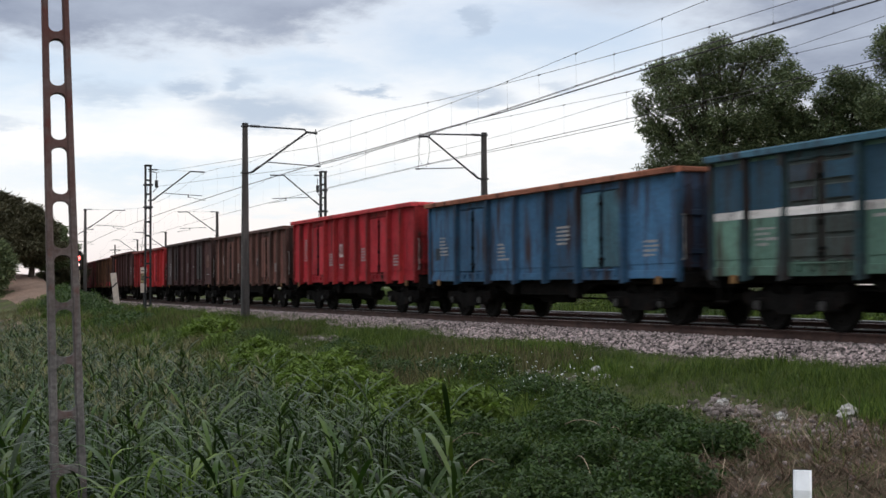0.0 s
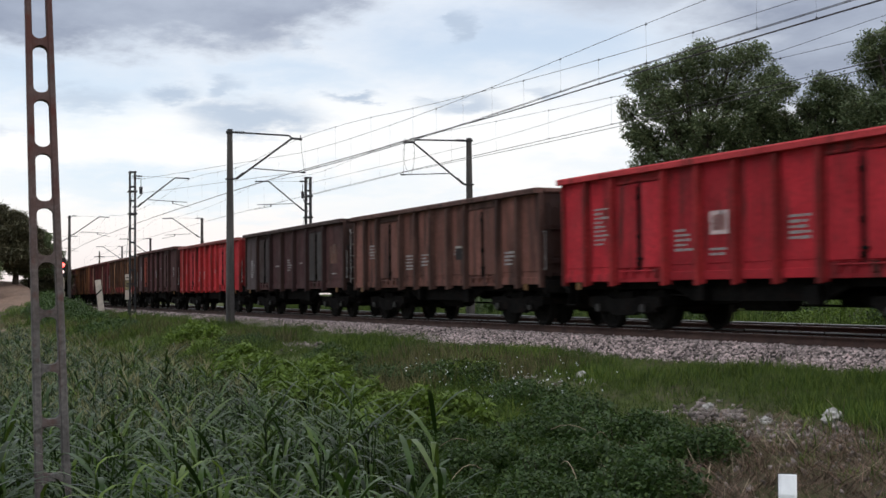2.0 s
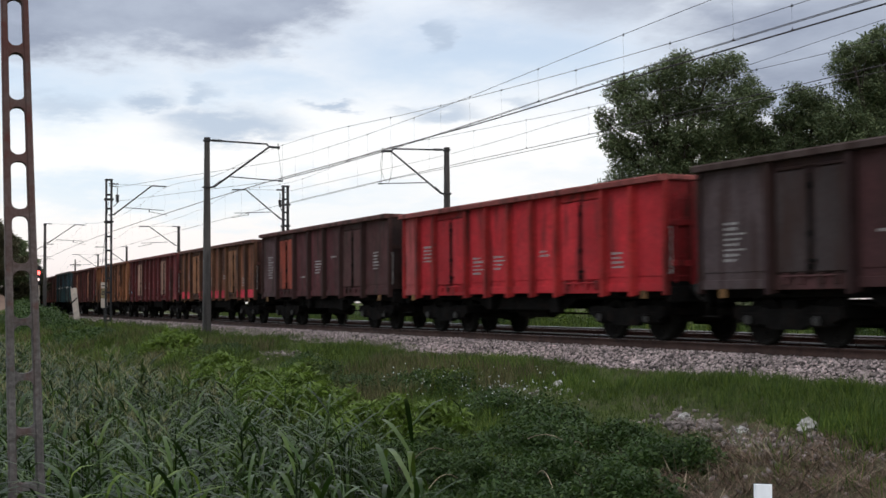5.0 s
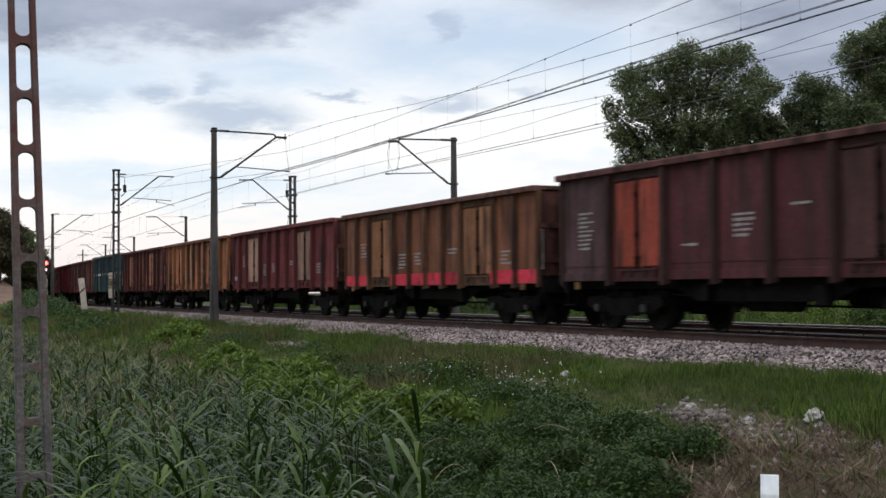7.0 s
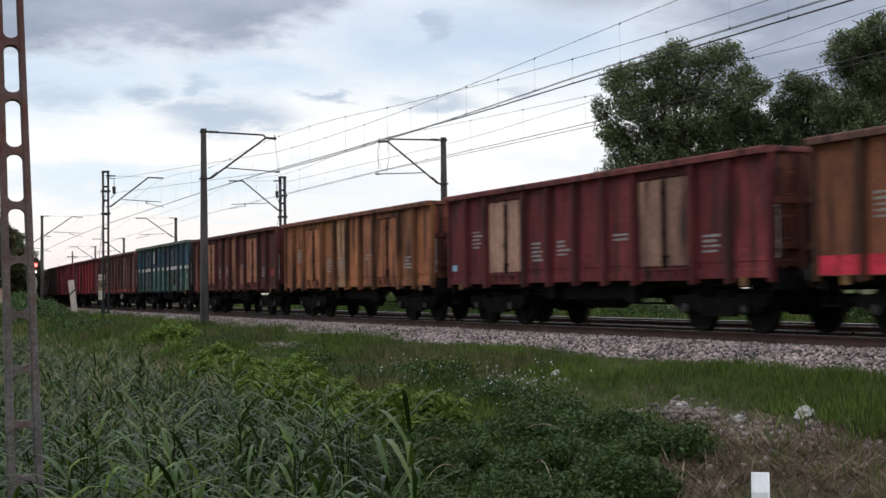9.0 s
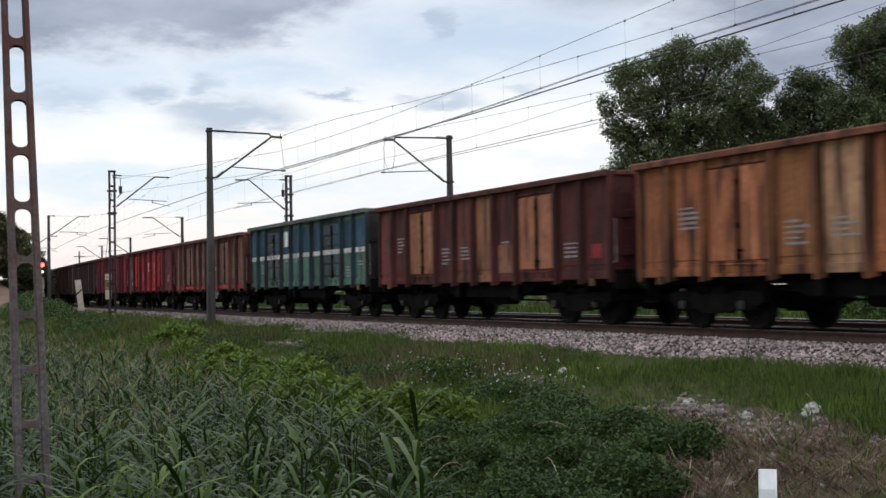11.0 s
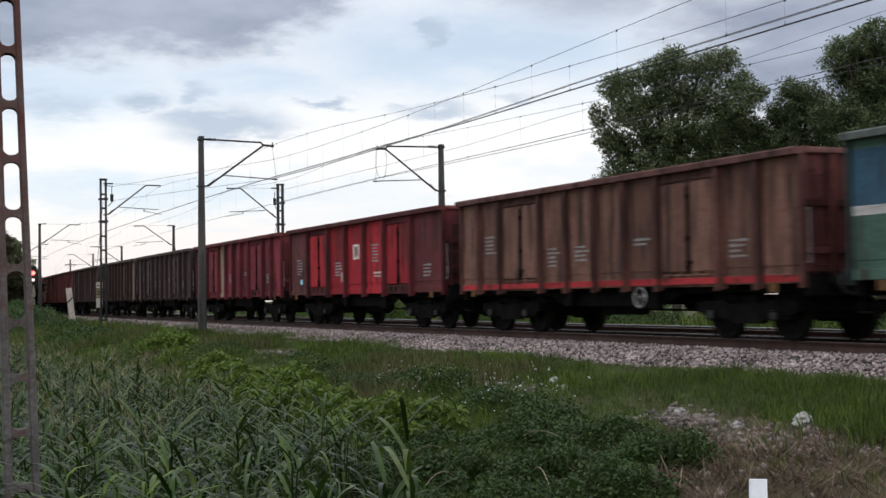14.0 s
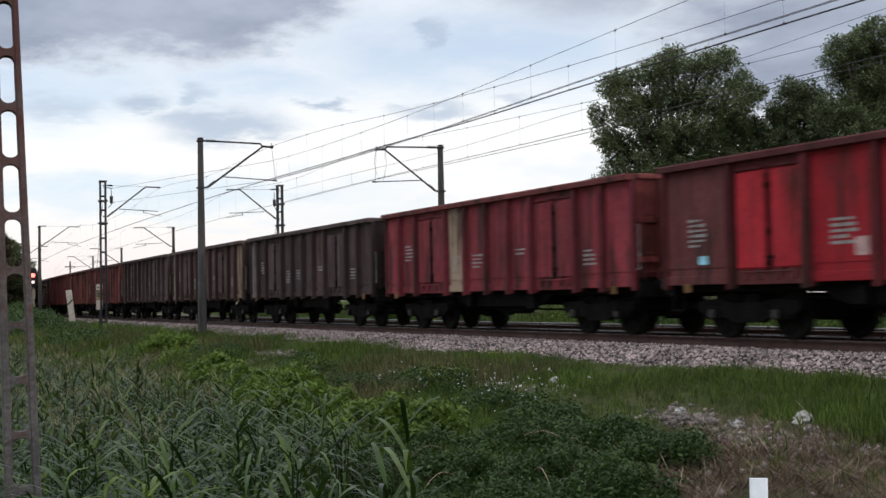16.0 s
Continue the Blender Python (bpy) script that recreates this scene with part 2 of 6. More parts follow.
M_TREE = material("tree_leaf", (0.125, 0.160, 0.076), rough=0.6, vary=0.15, grain=3, stain=0.4, island=0.45, hue=0.03, back=0.3)
M_PINE = material("dark_conifer_needles", (0.085, 0.082, 0.045), rough=0.7, vary=0.2, grain=3, stain=0.3, island=0.45, hue=0.03, back=0.15)
M_BARK = material("rough_bark", (0.055, 0.043, 0.034), rough=0.95, vary=0.35, grain=18, stain=3, bump=0.02)
M_DRY = material("dry_brown_stems", (0.150, 0.104, 0.074), rough=0.9, vary=0.2, island=0.75, hue=0.02)
M_WITHERED = material("withered_olive_grass", (0.125, 0.115, 0.052), rough=0.8, vary=0.25, grain=4, stain=0.5, island=0.5, hue=0.02, back=0.25)
M_STRAW = material("pale_straw", (0.27, 0.215, 0.15), rough=0.8, vary=0.2, island=0.4)
M_SAND = material("bare_sandy_earth", (0.20, 0.13, 0.095), rough=0.95, vary=0.25, grain=6, stain=0.6, bump=0.03)

# ---------------------------------------------------------------- mesh helpers


def from_arrays(name, verts, faces, mats, index=None, smooth=False):
    """One mesh from arrays: faces is an (n, k) array of corners."""
    me = bpy.data.meshes.new(name)
    verts, faces = np.asarray(verts, np.float32), np.asarray(faces, np.int32)
    n, k = faces.shape
    me.vertices.add(len(verts))
    me.vertices.foreach_set("co", verts.ravel())
    me.loops.add(n * k)
    me.loops.foreach_set("vertex_index", faces.ravel())
    me.polygons.add(n)
    me.polygons.foreach_set("loop_start", np.arange(0, n * k, k, dtype=np.int32))
    if index is not None:
        me.polygons.foreach_set("material_index", np.asarray(index, np.int32))
    if smooth:
        me.polygons.foreach_set("use_smooth", np.ones(n, bool))
    for m in mats:
        me.materials.append(m)
    me.update(calc_edges=True)
    me.validate()
    return me


def scatter(template, index, place, turn, size, lean=None):
    """Copies of a template (verts, faces) at places, turned about z, scaled; returns verts, faces, material index."""
    v, f = template
    c, s = np.cos(turn)[:, None], np.sin(turn)[:, None]
    sz = size[:, None]
    x, y, z = v[None, :, 0] * sz, v[None, :, 1] * sz, v[None, :, 2] * sz
    px, py = x * c - y * s, x * s + y * c
    if lean is not None:
        px, py = px + z * lean[:, 0:1], py + z * lean[:, 1:2]
    out = np.stack([px + place[:, 0:1], py + place[:, 1:2], z + place[:, 2:3]], -1).reshape(-1, 3)
    fs = (f[None] + (np.arange(len(place)) * len(v))[:, None, None]).reshape(-1, f.shape[1])
    return out, fs, np.tile(index, len(place))


def joined(pieces):
    vs, fs, ms, off = [], [], [], 0
    for v, f, m in pieces:
        vs.append(v), fs.append(f + off), ms.append(m)
        off += len(v)
    return np.concatenate(vs), np.concatenate(fs), np.concatenate(ms)


def box(bm, x0, x1, y0, y1, z0, z1, bevel=0.0):
    v = [bm.verts.new(p) for p in ((x0, y0, z0), (x1, y0, z0), (x1, y1, z0), (x0, y1, z0), (x0, y0, z1), (x1, y0, z1), (x1, y1, z1), (x0, y1, z1))]
    fs = [bm.faces.new([v[i] for i in q]) for q in ((3, 2, 1, 0), (4, 5, 6, 7), (0, 1, 5, 4), (1, 2, 6, 5), (2, 3, 7, 6), (3, 0, 4, 7))]
    if bevel:
        es = list({e for f in fs for e in f.edges})
        bmesh.ops.bevel(bm, geom=es, offset=bevel, segments=1, affect="EDGES")


def rod(bm, a, b, r0, r1=None, sides=8, caps=True):
    """A round bar from a to b."""
    a, b = Vector(a), Vector(b)
    r1 = r0 if r1 is None else r1
    q = (b - a).to_track_quat("Z", "Y")
    rings = []
    for p, r in ((a, r0), (b, r1)):
        rings.append([bm.verts.new(p + q @ Vector((r * math.cos(2 * math.pi * i / sides), r * math.sin(2 * math.pi * i / sides), 0))) for i in range(sides)])
    for i in range(sides):
        j = (i + 1) % sides
        bm.faces.new((rings[0][i], rings[0][j], rings[1][j], rings[1][i]))
    if caps:
        bm.faces.new(rings[0][::-1]), bm.faces.new(rings[1])


def prism(bm, outline, axis, lo, hi):
    """A plate of the outline (pairs), pushed along an axis from lo to hi: axis y takes (x, z), x takes (y, z), z takes (x, y)."""
    def at(p, w):
        return (p[0], w, p[1]) if axis == "y" else (w, p[0], p[1]) if axis == "x" else (p[0], p[1], w)
    a = [bm.verts.new(at(p, lo)) for p in outline]
    b = [bm.verts.new(at(p, hi)) for p in outline]
    n = len(outline)
    bm.faces.new(a), bm.faces.new(b[::-1])
    for i in range(n):
        bm.faces.new((a[(i + 1) % n], a[i], b[i], b[(i + 1) % n]))


def shape(name, build, mat=None):
    bm = bmesh.new()
    build(bm)
    bmesh.ops.recalc_face_normals(bm, faces=bm.faces[:])
    me = bpy.data.meshes.new(name)
    bm.to_mesh(me)
    bm.free()
    if mat:
        me.materials.append(mat)
    return me


def put(name, me, parent=None, m=None, mat=None, label=""):
    """One object on a mesh, under its thing; mat replaces the mesh's own material on this object."""
    ob = new(name, me)
    if parent:
        ob.parent = parent
    if m is not None:
        ob.matrix_basis = m
    if mat:
        ob.material_slots[0].link = "OBJECT"
        ob.material_slots[0].material = mat
    if label:
        ob["label"] = label
    return ob


# ---------------------------------------------------------------- the line's plan
BEND, OFF = 0.0007, 16.325               # curvature of the line; its distance from the camera at s = 0
RADIUS = 1 / BEND


def on_line(s, lat=0.0, z=0.0):
    """A point s metres back along the near track, lat metres from its middle towards the field."""
    a = s * BEND
    return Vector((-(RADIUS + lat) * math.sin(a), OFF + RADIUS - (RADIUS + lat) * math.cos(a), z))


def line_pose(s, lat=0.0, z=0.0):
    """The pose there: x along the way of travel, -y towards the field."""
    return Matrix.Translation(on_line(s, lat, z)) @ Matrix.Rotation(-s * BEND, 4, "Z")


def lat_of(x, y):
    return np.hypot(x, y - OFF - RADIUS) - RADIUS


def smooth(a, lo, hi):
    u = np.clip((a - lo) / (hi - lo), 0, 1)
    return u * u * (3 - 2 * u)


def ripple(x, y):
    return (np.sin(x * 1.7 + 0.6 * y) * np.sin(y * 1.3 - 0.4 * x) * 0.5 + 0.5 * np.sin(x * 3.9 + 1.1) * np.sin(y * 4.3 + 0.5) * 0.5
            + 0.6 * np.sin(x * 0.43 + 1.9) * np.sin(y * 0.51))


def ground_z(x, y):
    x, y = np.asarray(x, float), np.asarray(y, float)
    lat = lat_of(x, y)
    z = np.interp(lat, [-60, -25, -9.5, -7.6, -6.9, 2.6, 3.2, 5.3, 7.4, 9.5, 12.5, 60], [-0.9, -0.75, -0.7, -0.6, -0.5, -0.5, -0.42, -0.72, -1.12, -1.75, -2.1, -2.1])
    z = z + 0.06 * ripple(x, y) * smooth(lat, 3.3, 6.0) + 0.05 * ripple(x, y) * smooth(-lat, 8, 12)
    near = 1 - smooth(np.hypot(x - 1.5, y + 0.5), 3.0, 8.0)
    z = z * (1 - near) - 0.75 * near
    spoil = np.exp(-(((x + 11.2) / 2.6) ** 2 + ((y - 8.6) / 2.4) ** 2))
    z = z + 0.10 * spoil
    z = z + 0.5 * np.exp(-((x + 6.4) ** 2 + (y - 5.3) ** 2) / 2.6)
    bank = np.exp(-(((x + 122) / 26) ** 2 + ((y - 10) / 8) ** 2))
    return z + 4.0 * bank * (1 - smooth(-lat, -6.5, -3.5))


def build_ground():
    def axis(lo, hi, c, fine, n):
        u = np.linspace(-1, 1, n)
        v = np.sinh(u * 7.2) / np.sinh(7.2)
        a = np.where(v < 0, c + v * (c - lo), c + v * (hi - c))
        return np.unique(np.concatenate([a, fine]))
    xs = axis(-2800, 2600, -20, np.arange(-60, 8, 0.4), 90)
    ys = axis(-2600, 2800, 8, np.arange(-6, 34, 0.4), 90)
    X, Y = np.meshgrid(xs, ys)
    Z = ground_z(X, Y)
    v = np.stack([X, Y, Z], -1).reshape(-1, 3)
    i = np.arange(len(xs) - 1)[None] + (np.arange(len(ys) - 1) * len(xs))[:, None]
    f = np.stack([i, i + 1, i + 1 + len(xs), i + len(xs)], -1).reshape(-1, 4)
    ob = new("ground", from_arrays("ground", v, f, [M_SOIL], smooth=True))
    tagged(ob, "grassy soil of the embankment and the field below it", "ground", kind="structure")


def sweep(name, outline, s0, s1, step, mats, closed=True, lat0=0.0):
    """An outline (lat, z) drawn along the line."""
    ss = np.arange(s0, s1 + step / 2, step)
    n = len(outline)
    v = np.array([tuple(on_line(s, lat0 + a, z)) for s in ss for a, z in outline])
    i = (np.arange(len(ss) - 1) * n)[:, None]
    j = np.arange(n if closed else n - 1)[None]
    k = (j + 1) % n
    f = np.stack([i + j, i + k, i + n + k, i + n + j], -1).reshape(-1, 4)
    return from_arrays(name, v, f, mats)


S0, S1 = -70.0, 330.0


def build_track():
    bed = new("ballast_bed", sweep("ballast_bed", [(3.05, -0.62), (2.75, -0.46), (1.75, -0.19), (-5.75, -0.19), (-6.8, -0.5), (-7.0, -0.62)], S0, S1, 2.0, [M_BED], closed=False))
    tagged(bed, "ballast bed of crushed stone under two tracks", "track bed", kind="structure")
    rail = [(-0.07, -0.172), (0.07, -0.172), (0.07, -0.158), (0.012, -0.14), (0.012, -0.045), (0.034, -0.036), (0.034, -0.004), (0.028, 0.0), (-0.028, 0.0),
            (-0.034, -0.004), (-0.034, -0.036), (-0.012, -0.045), (-0.012, -0.14), (-0.07, -0.158)]
    head = [(0.0265, -0.002), (0.0265, 0.0025), (-0.030, 0.0025), (-0.0362, -0.005), (-0.0362, -0.030), (-0.034, -0.030)]
    for track, mid in (("near", 0.0), ("far", -4.0)):
        for side in (0.7525, -0.7525):
            ob = new("rail", sweep("rail", rail, S0, S1, 2.0, [M_RUST], lat0=mid + side))
            tagged(ob, "rusty steel rail with a polished running edge", "rail", group="rails of the line", kind="structure")
            flip = 1 if side > 0 else -1
            h = new("running_edge", sweep("running_edge", [(a * flip, z) for a, z in head], S0, S1, 2.0, [M_BRIGHT], closed=False, lat0=mid + side))
            h.parent = ob
            h["label"] = "polished running edge of the rail"
    sl = shape("sleeper", lambda bm: box(bm, -0.13, 0.13, -1.3, 1.3, -0.32, -0.168, 0.02), M_SLEEPER)
    for mid in (0.0, -4.0):
        top = tagged(new("sleepers"), "oil-stained sleepers set in the ballast", "sleepers", group="sleepers of the line", kind="structure")
        for i in range(150):
            put("sleeper", sl, top, line_pose(-6 + i * 0.62, mid))


build_ground()
build_track()

# ---------------------------------------------------------------- freight wagons
PITCH, HALF, TOP, SILL = 14.04, 6.47, 3.29, 1.0
EDGES = [-6.47, -5.37, -4.27, -2.32, -1.165, 0.0, 1.165, 2.32, 4.27, 5.37, 6.47]   # posts along the side
DOORS = (2, 7)
WIDE_EDGES = [-6.47, -4.42, -2.42, -0.80, 0.80, 2.42, 4.42, 6.47]                    # the type with wide panels
WIDE_DOORS = (1, 5)
WALL = 1.395


def rounded(x0, x1, z0, z1, r):
    pts = []
    for cx, cz, a in ((x1 - r, z0 + r, -90), (x1 - r, z1 - r, 0), (x0 + r, z1 - r, 90), (x0 + r, z0 + r, 180)):
        pts += [(cx + r * math.cos(radians(a + d)), cz + r * math.sin(radians(a + d))) for d in (0, 45, 90)]
    return pts


def wagon_meshes():
    W = {}

    def panel(w):
        def b(bm):
            # a pressed sheet: flat field with a shallow raised lip below and above
            box(bm, -w / 2, w / 2, -WALL, -WALL + 0.03, SILL + 0.16, TOP - 0.1)
            box(bm, -w / 2 + 0.04, w / 2 - 0.04, -WALL - 0.012, -WALL + 0.001, SILL + 0.30, TOP - 0.22, 0.01)
            box(bm, -w / 2, w / 2, -WALL - 0.03, -WALL + 0.02, SILL, SILL + 0.17, 0.01)
        return b
    for w in {round(e[i + 1] - e[i], 3) for e, d in ((EDGES, DOORS), (WIDE_EDGES, WIDE_DOORS)) for i in range(len(e) - 1) if i not in d}:
        if ("panel", w) not in W:
            W["panel", w] = shape("wall_panel", panel(w), M_BLACK)

    def leaf(bm):
        # a smooth sheet, slightly crowned, with a turned edge
        w = 0.80
        cols = [(-w / 2, 0.0), (-w / 2 + 0.03, 0.035), (-w / 6, 0.052), (w / 6, 0.052), (w / 2 - 0.03, 0.035), (w / 2, 0.0)]
        rows = [(SILL + 0.24, 0.0), (SILL + 0.28, 1.0), (TOP - 0.36, 1.0), (TOP - 0.31, 0.0)]
        grid = [[bm.verts.new((x, -WALL - 0.008 - d * k, z)) for x, d in cols] for z, k in rows]
        for a, b in zip(grid, grid[1:]):
            for i in range(len(cols) - 1):
                bm.faces.new((a[i], a[i + 1], b[i + 1], b[i]))
        box(bm, -w / 2, w / 2, -WALL - 0.007, -WALL + 0.003, SILL + 0.24, TOP - 0.31)
    W["leaf"] = shape("door_leaf", leaf, M_BLACK)

    def boxed_leaf(bm):
        # the older kind: two pressed boxes over one another in a flat frame
        w = 0.83
        box(bm, -w / 2, w / 2, -WALL - 0.012, -WALL + 0.003, SILL + 0.24, TOP - 0.29)
        for z0, z1 in ((SILL + 0.30, SILL + 0.64), (SILL + 0.70, SILL + 1.0), (SILL + 1.27, SILL + 1.55), (SILL + 1.61, TOP - 0.34)):
            box(bm, -w / 2 + 0.07, w / 2 - 0.07, -WALL - 0.055, -WALL - 0.01, z0, z1, 0.025)
    W["door_frame"] = shape("door_frame", lambda bm: box(bm, -0.975, 0.975, -WALL + 0.004, -WALL + 0.028, SILL + 0.2, TOP - 0.2), M_BLACK)
    W["boxed_leaf"] = shape("door_leaf", boxed_leaf, M_BLACK)

    def header(bm):
        box(bm, -0.975, 0.975, -WALL - 0.02, -WALL + 0.03, TOP - 0.27, TOP - 0.1, 0.008)
        box(bm, -0.85, -0.15, -WALL - 0.055, -WALL - 0.015, TOP - 0.30, TOP - 0.25, 0.01)
        box(bm, 0.15, 0.85, -WALL - 0.055, -WALL - 0.015, TOP - 0.30, TOP - 0.25, 0.01)
    W["header"] = shape("door_header", header, M_BLACK)

    def door_sill(bm):
        box(bm, -0.975, 0.975, -WALL - 0.02, -WALL + 0.03, SILL - 0.02, SILL + 0.23, 0.008)
        for x in (-0.62, -0.25, 0.25, 0.62):
            box(bm, x - 0.05, x + 0.05, -WALL - 0.07, -WALL - 0.01, SILL + 0.06, SILL + 0.26, 0.012)
        rod(bm, (-0.7, -WALL - 0.06, SILL + 0.20), (0.7, -WALL - 0.06, SILL + 0.20), 0.018, sides=6)
    W["door_sill"] = shape("door_latch", door_sill, M_BLACK)

    def bolt(bm):
        rod(bm, (0, -WALL - 0.055, SILL + 0.2), (0, -WALL - 0.055, TOP - 0.4), 0.02, sides=6)
        for z in (SILL + 0.35, SILL + 0.9, TOP - 0.6):
            box(bm, -0.05, 0.05, -WALL - 0.08, -WALL - 0.02, z - 0.05, z + 0.05, 0.01)
        box(bm, -0.03, 0.16, -WALL - 0.10, -WALL - 0.05, SILL + 0.42, SILL + 0.48, 0.01)
    W["bolt"] = shape("door_bolt", bolt, M_BLACK)

    def post(bm):
        o = [(-0.10, -WALL + 0.02), (-0.055, -WALL - 0.15), (0.055, -WALL - 0.15), (0.10, -WALL + 0.02)]
        a = [bm.verts.new((x, y, SILL - 0.10 if i in (1, 2) else SILL - 0.06)) for i, (x, y) in enumerate(o)]
        m = [bm.verts.new((x, y, TOP - 0.35)) for x, y in o]
        c = [bm.verts.new((x, y * 0.985 if i in (1, 2) else y, TOP - 0.1)) for i, (x, y) in enumerate(o)]
        for lo, hi in ((a, m), (m, c)):
            for i in range(4):
                j = (i + 1) % 4
                bm.faces.new((lo[i], lo[j], hi[j], hi[i]))
        bm.faces.new(a), bm.faces.new(c)
    W["post"] = shape("side_post", post, M_BLACK)

    def corner(bm):
        box(bm, -0.07, 0.03, -WALL - 0.07, -WALL + 0.06, SILL - 0.08, TOP - 0.1, 0.015)
    W["corner"] = shape("corner_post", corner, M_BLACK)

    def coping(bm):
        o = [(-WALL - 0.19, TOP - 0.03), (-WALL - 0.17, TOP), (-WALL + 0.05, TOP), (-WALL + 0.06, TOP - 0.1), (-WALL - 0.02, TOP - 0.13), (-WALL - 0.18, TOP - 0.125)]
        prism(bm, o, "x", -HALF - 0.03, HALF + 0.03)
    W["coping"] = shape("coping", coping, M_BLACK)

    def end_wall(bm):
        box(bm, HALF - 0.05, HALF - 0.01, -WALL + 0.06, WALL - 0.06, SILL - 0.02, TOP - 0.08)
    W["end_wall"] = shape("end_wall", end_wall, M_BLACK)
    W["end_rib"] = shape("end_rib", lambda bm: box(bm, HALF - 0.012, HALF + 0.07, -0.06, 0.06, SILL - 0.02, TOP - 0.12, 0.015), M_BLACK)
    W["end_rail"] = shape("end_rail", lambda bm: box(bm, HALF - 0.012, HALF + 0.05, -WALL + 0.07, WALL - 0.07, -0.06, 0.06, 0.012), M_BLACK)
    W["end_coping"] = shape("end_coping", lambda bm: box(bm, HALF - 0.07, HALF + 0.07, -WALL + 0.062, WALL - 0.062, TOP - 0.11, TOP - 0.003, 0.02), M_BLACK)

    def ladder(bm):
        for y in (-1.22, -0.88):
            rod(bm, (HALF + 0.09, y, SILL + 0.15), (HALF + 0.09, y, TOP - 0.35), 0.014, sides=6)
        for k in range(5):
            rod(bm, (HALF + 0.09, -1.22, SILL + 0.3 + k * 0.38), (HALF + 0.09, -0.88, SILL + 0.3 + k * 0.38), 0.012, sides=6)
        for z in (SILL + 0.2, TOP - 0.4):
            for y in (-1.22, -0.88):
                rod(bm, (HALF - 0.02, y, z), (HALF + 0.09, y, z), 0.012, sides=6)
    W["ladder"] = shape("end_ladder", ladder, M_BLACK)

    W["floor"] = shape("wagon_floor", lambda bm: box(bm, -HALF, HALF, -WALL + 0.04, WALL - 0.04, 1.10, 1.2), M_BLACK)
    W["sole_bar"] = shape("sole_bar", lambda bm: box(bm, -HALF + 0.13, HALF - 0.13, -0.07, 0.07, 0.86, 1.098, 0.01), M_BLACK)
    W["centre_sill"] = shape("centre_sill", lambda bm: box(bm, -HALF + 0.3, HALF - 0.3, -0.22, 0.22, 0.84, 1.098, 0.01), M_BLACK)
    W["headstock"] = shape("headstock", lambda bm: box(bm, HALF - 0.12, HALF + 0.08, -1.33, 1.33, 0.78, 1.098, 0.02), M_BLACK)
    W["cross_bearer"] = shape("cross_bearer", lambda bm: box(bm, -0.08, 0.08, -1.3, 1.3, 0.92, 1.094), M_BLACK)
    W["truss"] = shape("truss_plate", lambda bm: prism(bm, [(-2.6, 0.88), (-1.9, 0.62), (1.9, 0.62), (2.6, 0.88)], "y", -0.03, 0.03), M_BLACK)

    def brake(bm):
        rod(bm, (-0.9, -0.55, 0.62), (0.5, -0.55, 0.62), 0.2, sides=14)                # air reservoir
        rod(bm, (0.9, 0.3, 0.66), (1.5, 0.3, 0.66), 0.16, sides=12)                    # brake cylinder
        rod(bm, (-3.2, 0.1, 0.55), (3.2, 0.1, 0.5), 0.025, sides=6)
        rod(bm, (-3.0, -0.9, 0.75), (-0.5, -0.6, 0.6), 0.02, sides=6)
        box(bm, 1.6, 1.95, -1.25, -1.05, 0.55, 0.9, 0.02)
        box(bm, -1.5, -1.3, -1.28, -1.1, 0.62, 0.95, 0.02)
    W["brake"] = shape("brake_gear", brake, M_BLACK)

    def buffer(bm):
        rod(bm, (HALF + 0.1, 0, 1.03), (HALF + 0.36, 0, 1.03), 0.11, 0.085, sides=12)
        rod(bm, (HALF + 0.36, 0, 1.03), (HALF + 0.50, 0, 1.03), 0.065, sides=10)
        rod(bm, (HALF + 0.50, 0, 1.03), (HALF + 0.545, 0, 1.03), 0.215, 0.19, sides=16)
    W["buffer"] = shape("buffer", buffer, M_BLACK)

    def plunger(bm):
        rod(bm, (HALF + 0.37, 0, 1.03), (HALF + 0.499, 0, 1.03), 0.072, sides=12)
        rod(bm, (HALF + 0.501, 0, 1.03), (HALF + 0.53, 0, 1.03), 0.222, 0.217, sides=18)
    W["plunger"] = shape("plunger", plunger, M_CAP)
    W["axle_cap"] = shape("axle_cap", lambda bm: (rod(bm, (0, -1.20, 0.46), (0, -1.171, 0.46), 0.085, sides=12), rod(bm, (0, -1.215, 0.46), (0, -1.201, 0.46), 0.04, sides=8)), M_CAP)

    def hook(bm):
        box(bm, HALF + 0.08, HALF + 0.30, -0.05, 0.05, 0.95, 1.07, 0.015)
        for y in (-0.06, 0.06):
            rod(bm, (HALF + 0.25, y, 1.0), (HALF + 0.55, y, 0.86), 0.022, sides=6)
        rod(bm, (HALF + 0.1, 0.3, 0.95), (HALF + 0.35, 0.3, 0.55), 0.025, sides=6)
        rod(bm, (HALF + 0.35, 0.3, 0.55), (HALF + 0.55, 0.15, 0.62), 0.025, sides=6)
    W["coupling"] = shape("screw_coupling", hook, M_BLACK)

    def step(bm):
        for x in (-0.17, 0.17):
            rod(bm, (x, -1.38, 0.98), (x, -1.40, 0.52), 0.014, sides=6)
        box(bm, -0.19, 0.19, -1.47, -1.33, 0.51, 0.535)
    W["step"] = shape("foot_step", step, M_BLACK)

    def handrail(bm):
        rod(bm, (HALF + 0.03, -1.36, SILL + 0.35), (HALF + 0.12, -1.36, SILL + 0.35), 0.012, sides=6)
        rod(bm, (HALF + 0.12, -1.36, SILL + 0.35), (HALF + 0.12, -1.36, SILL + 1.25), 0.012, sides=6)
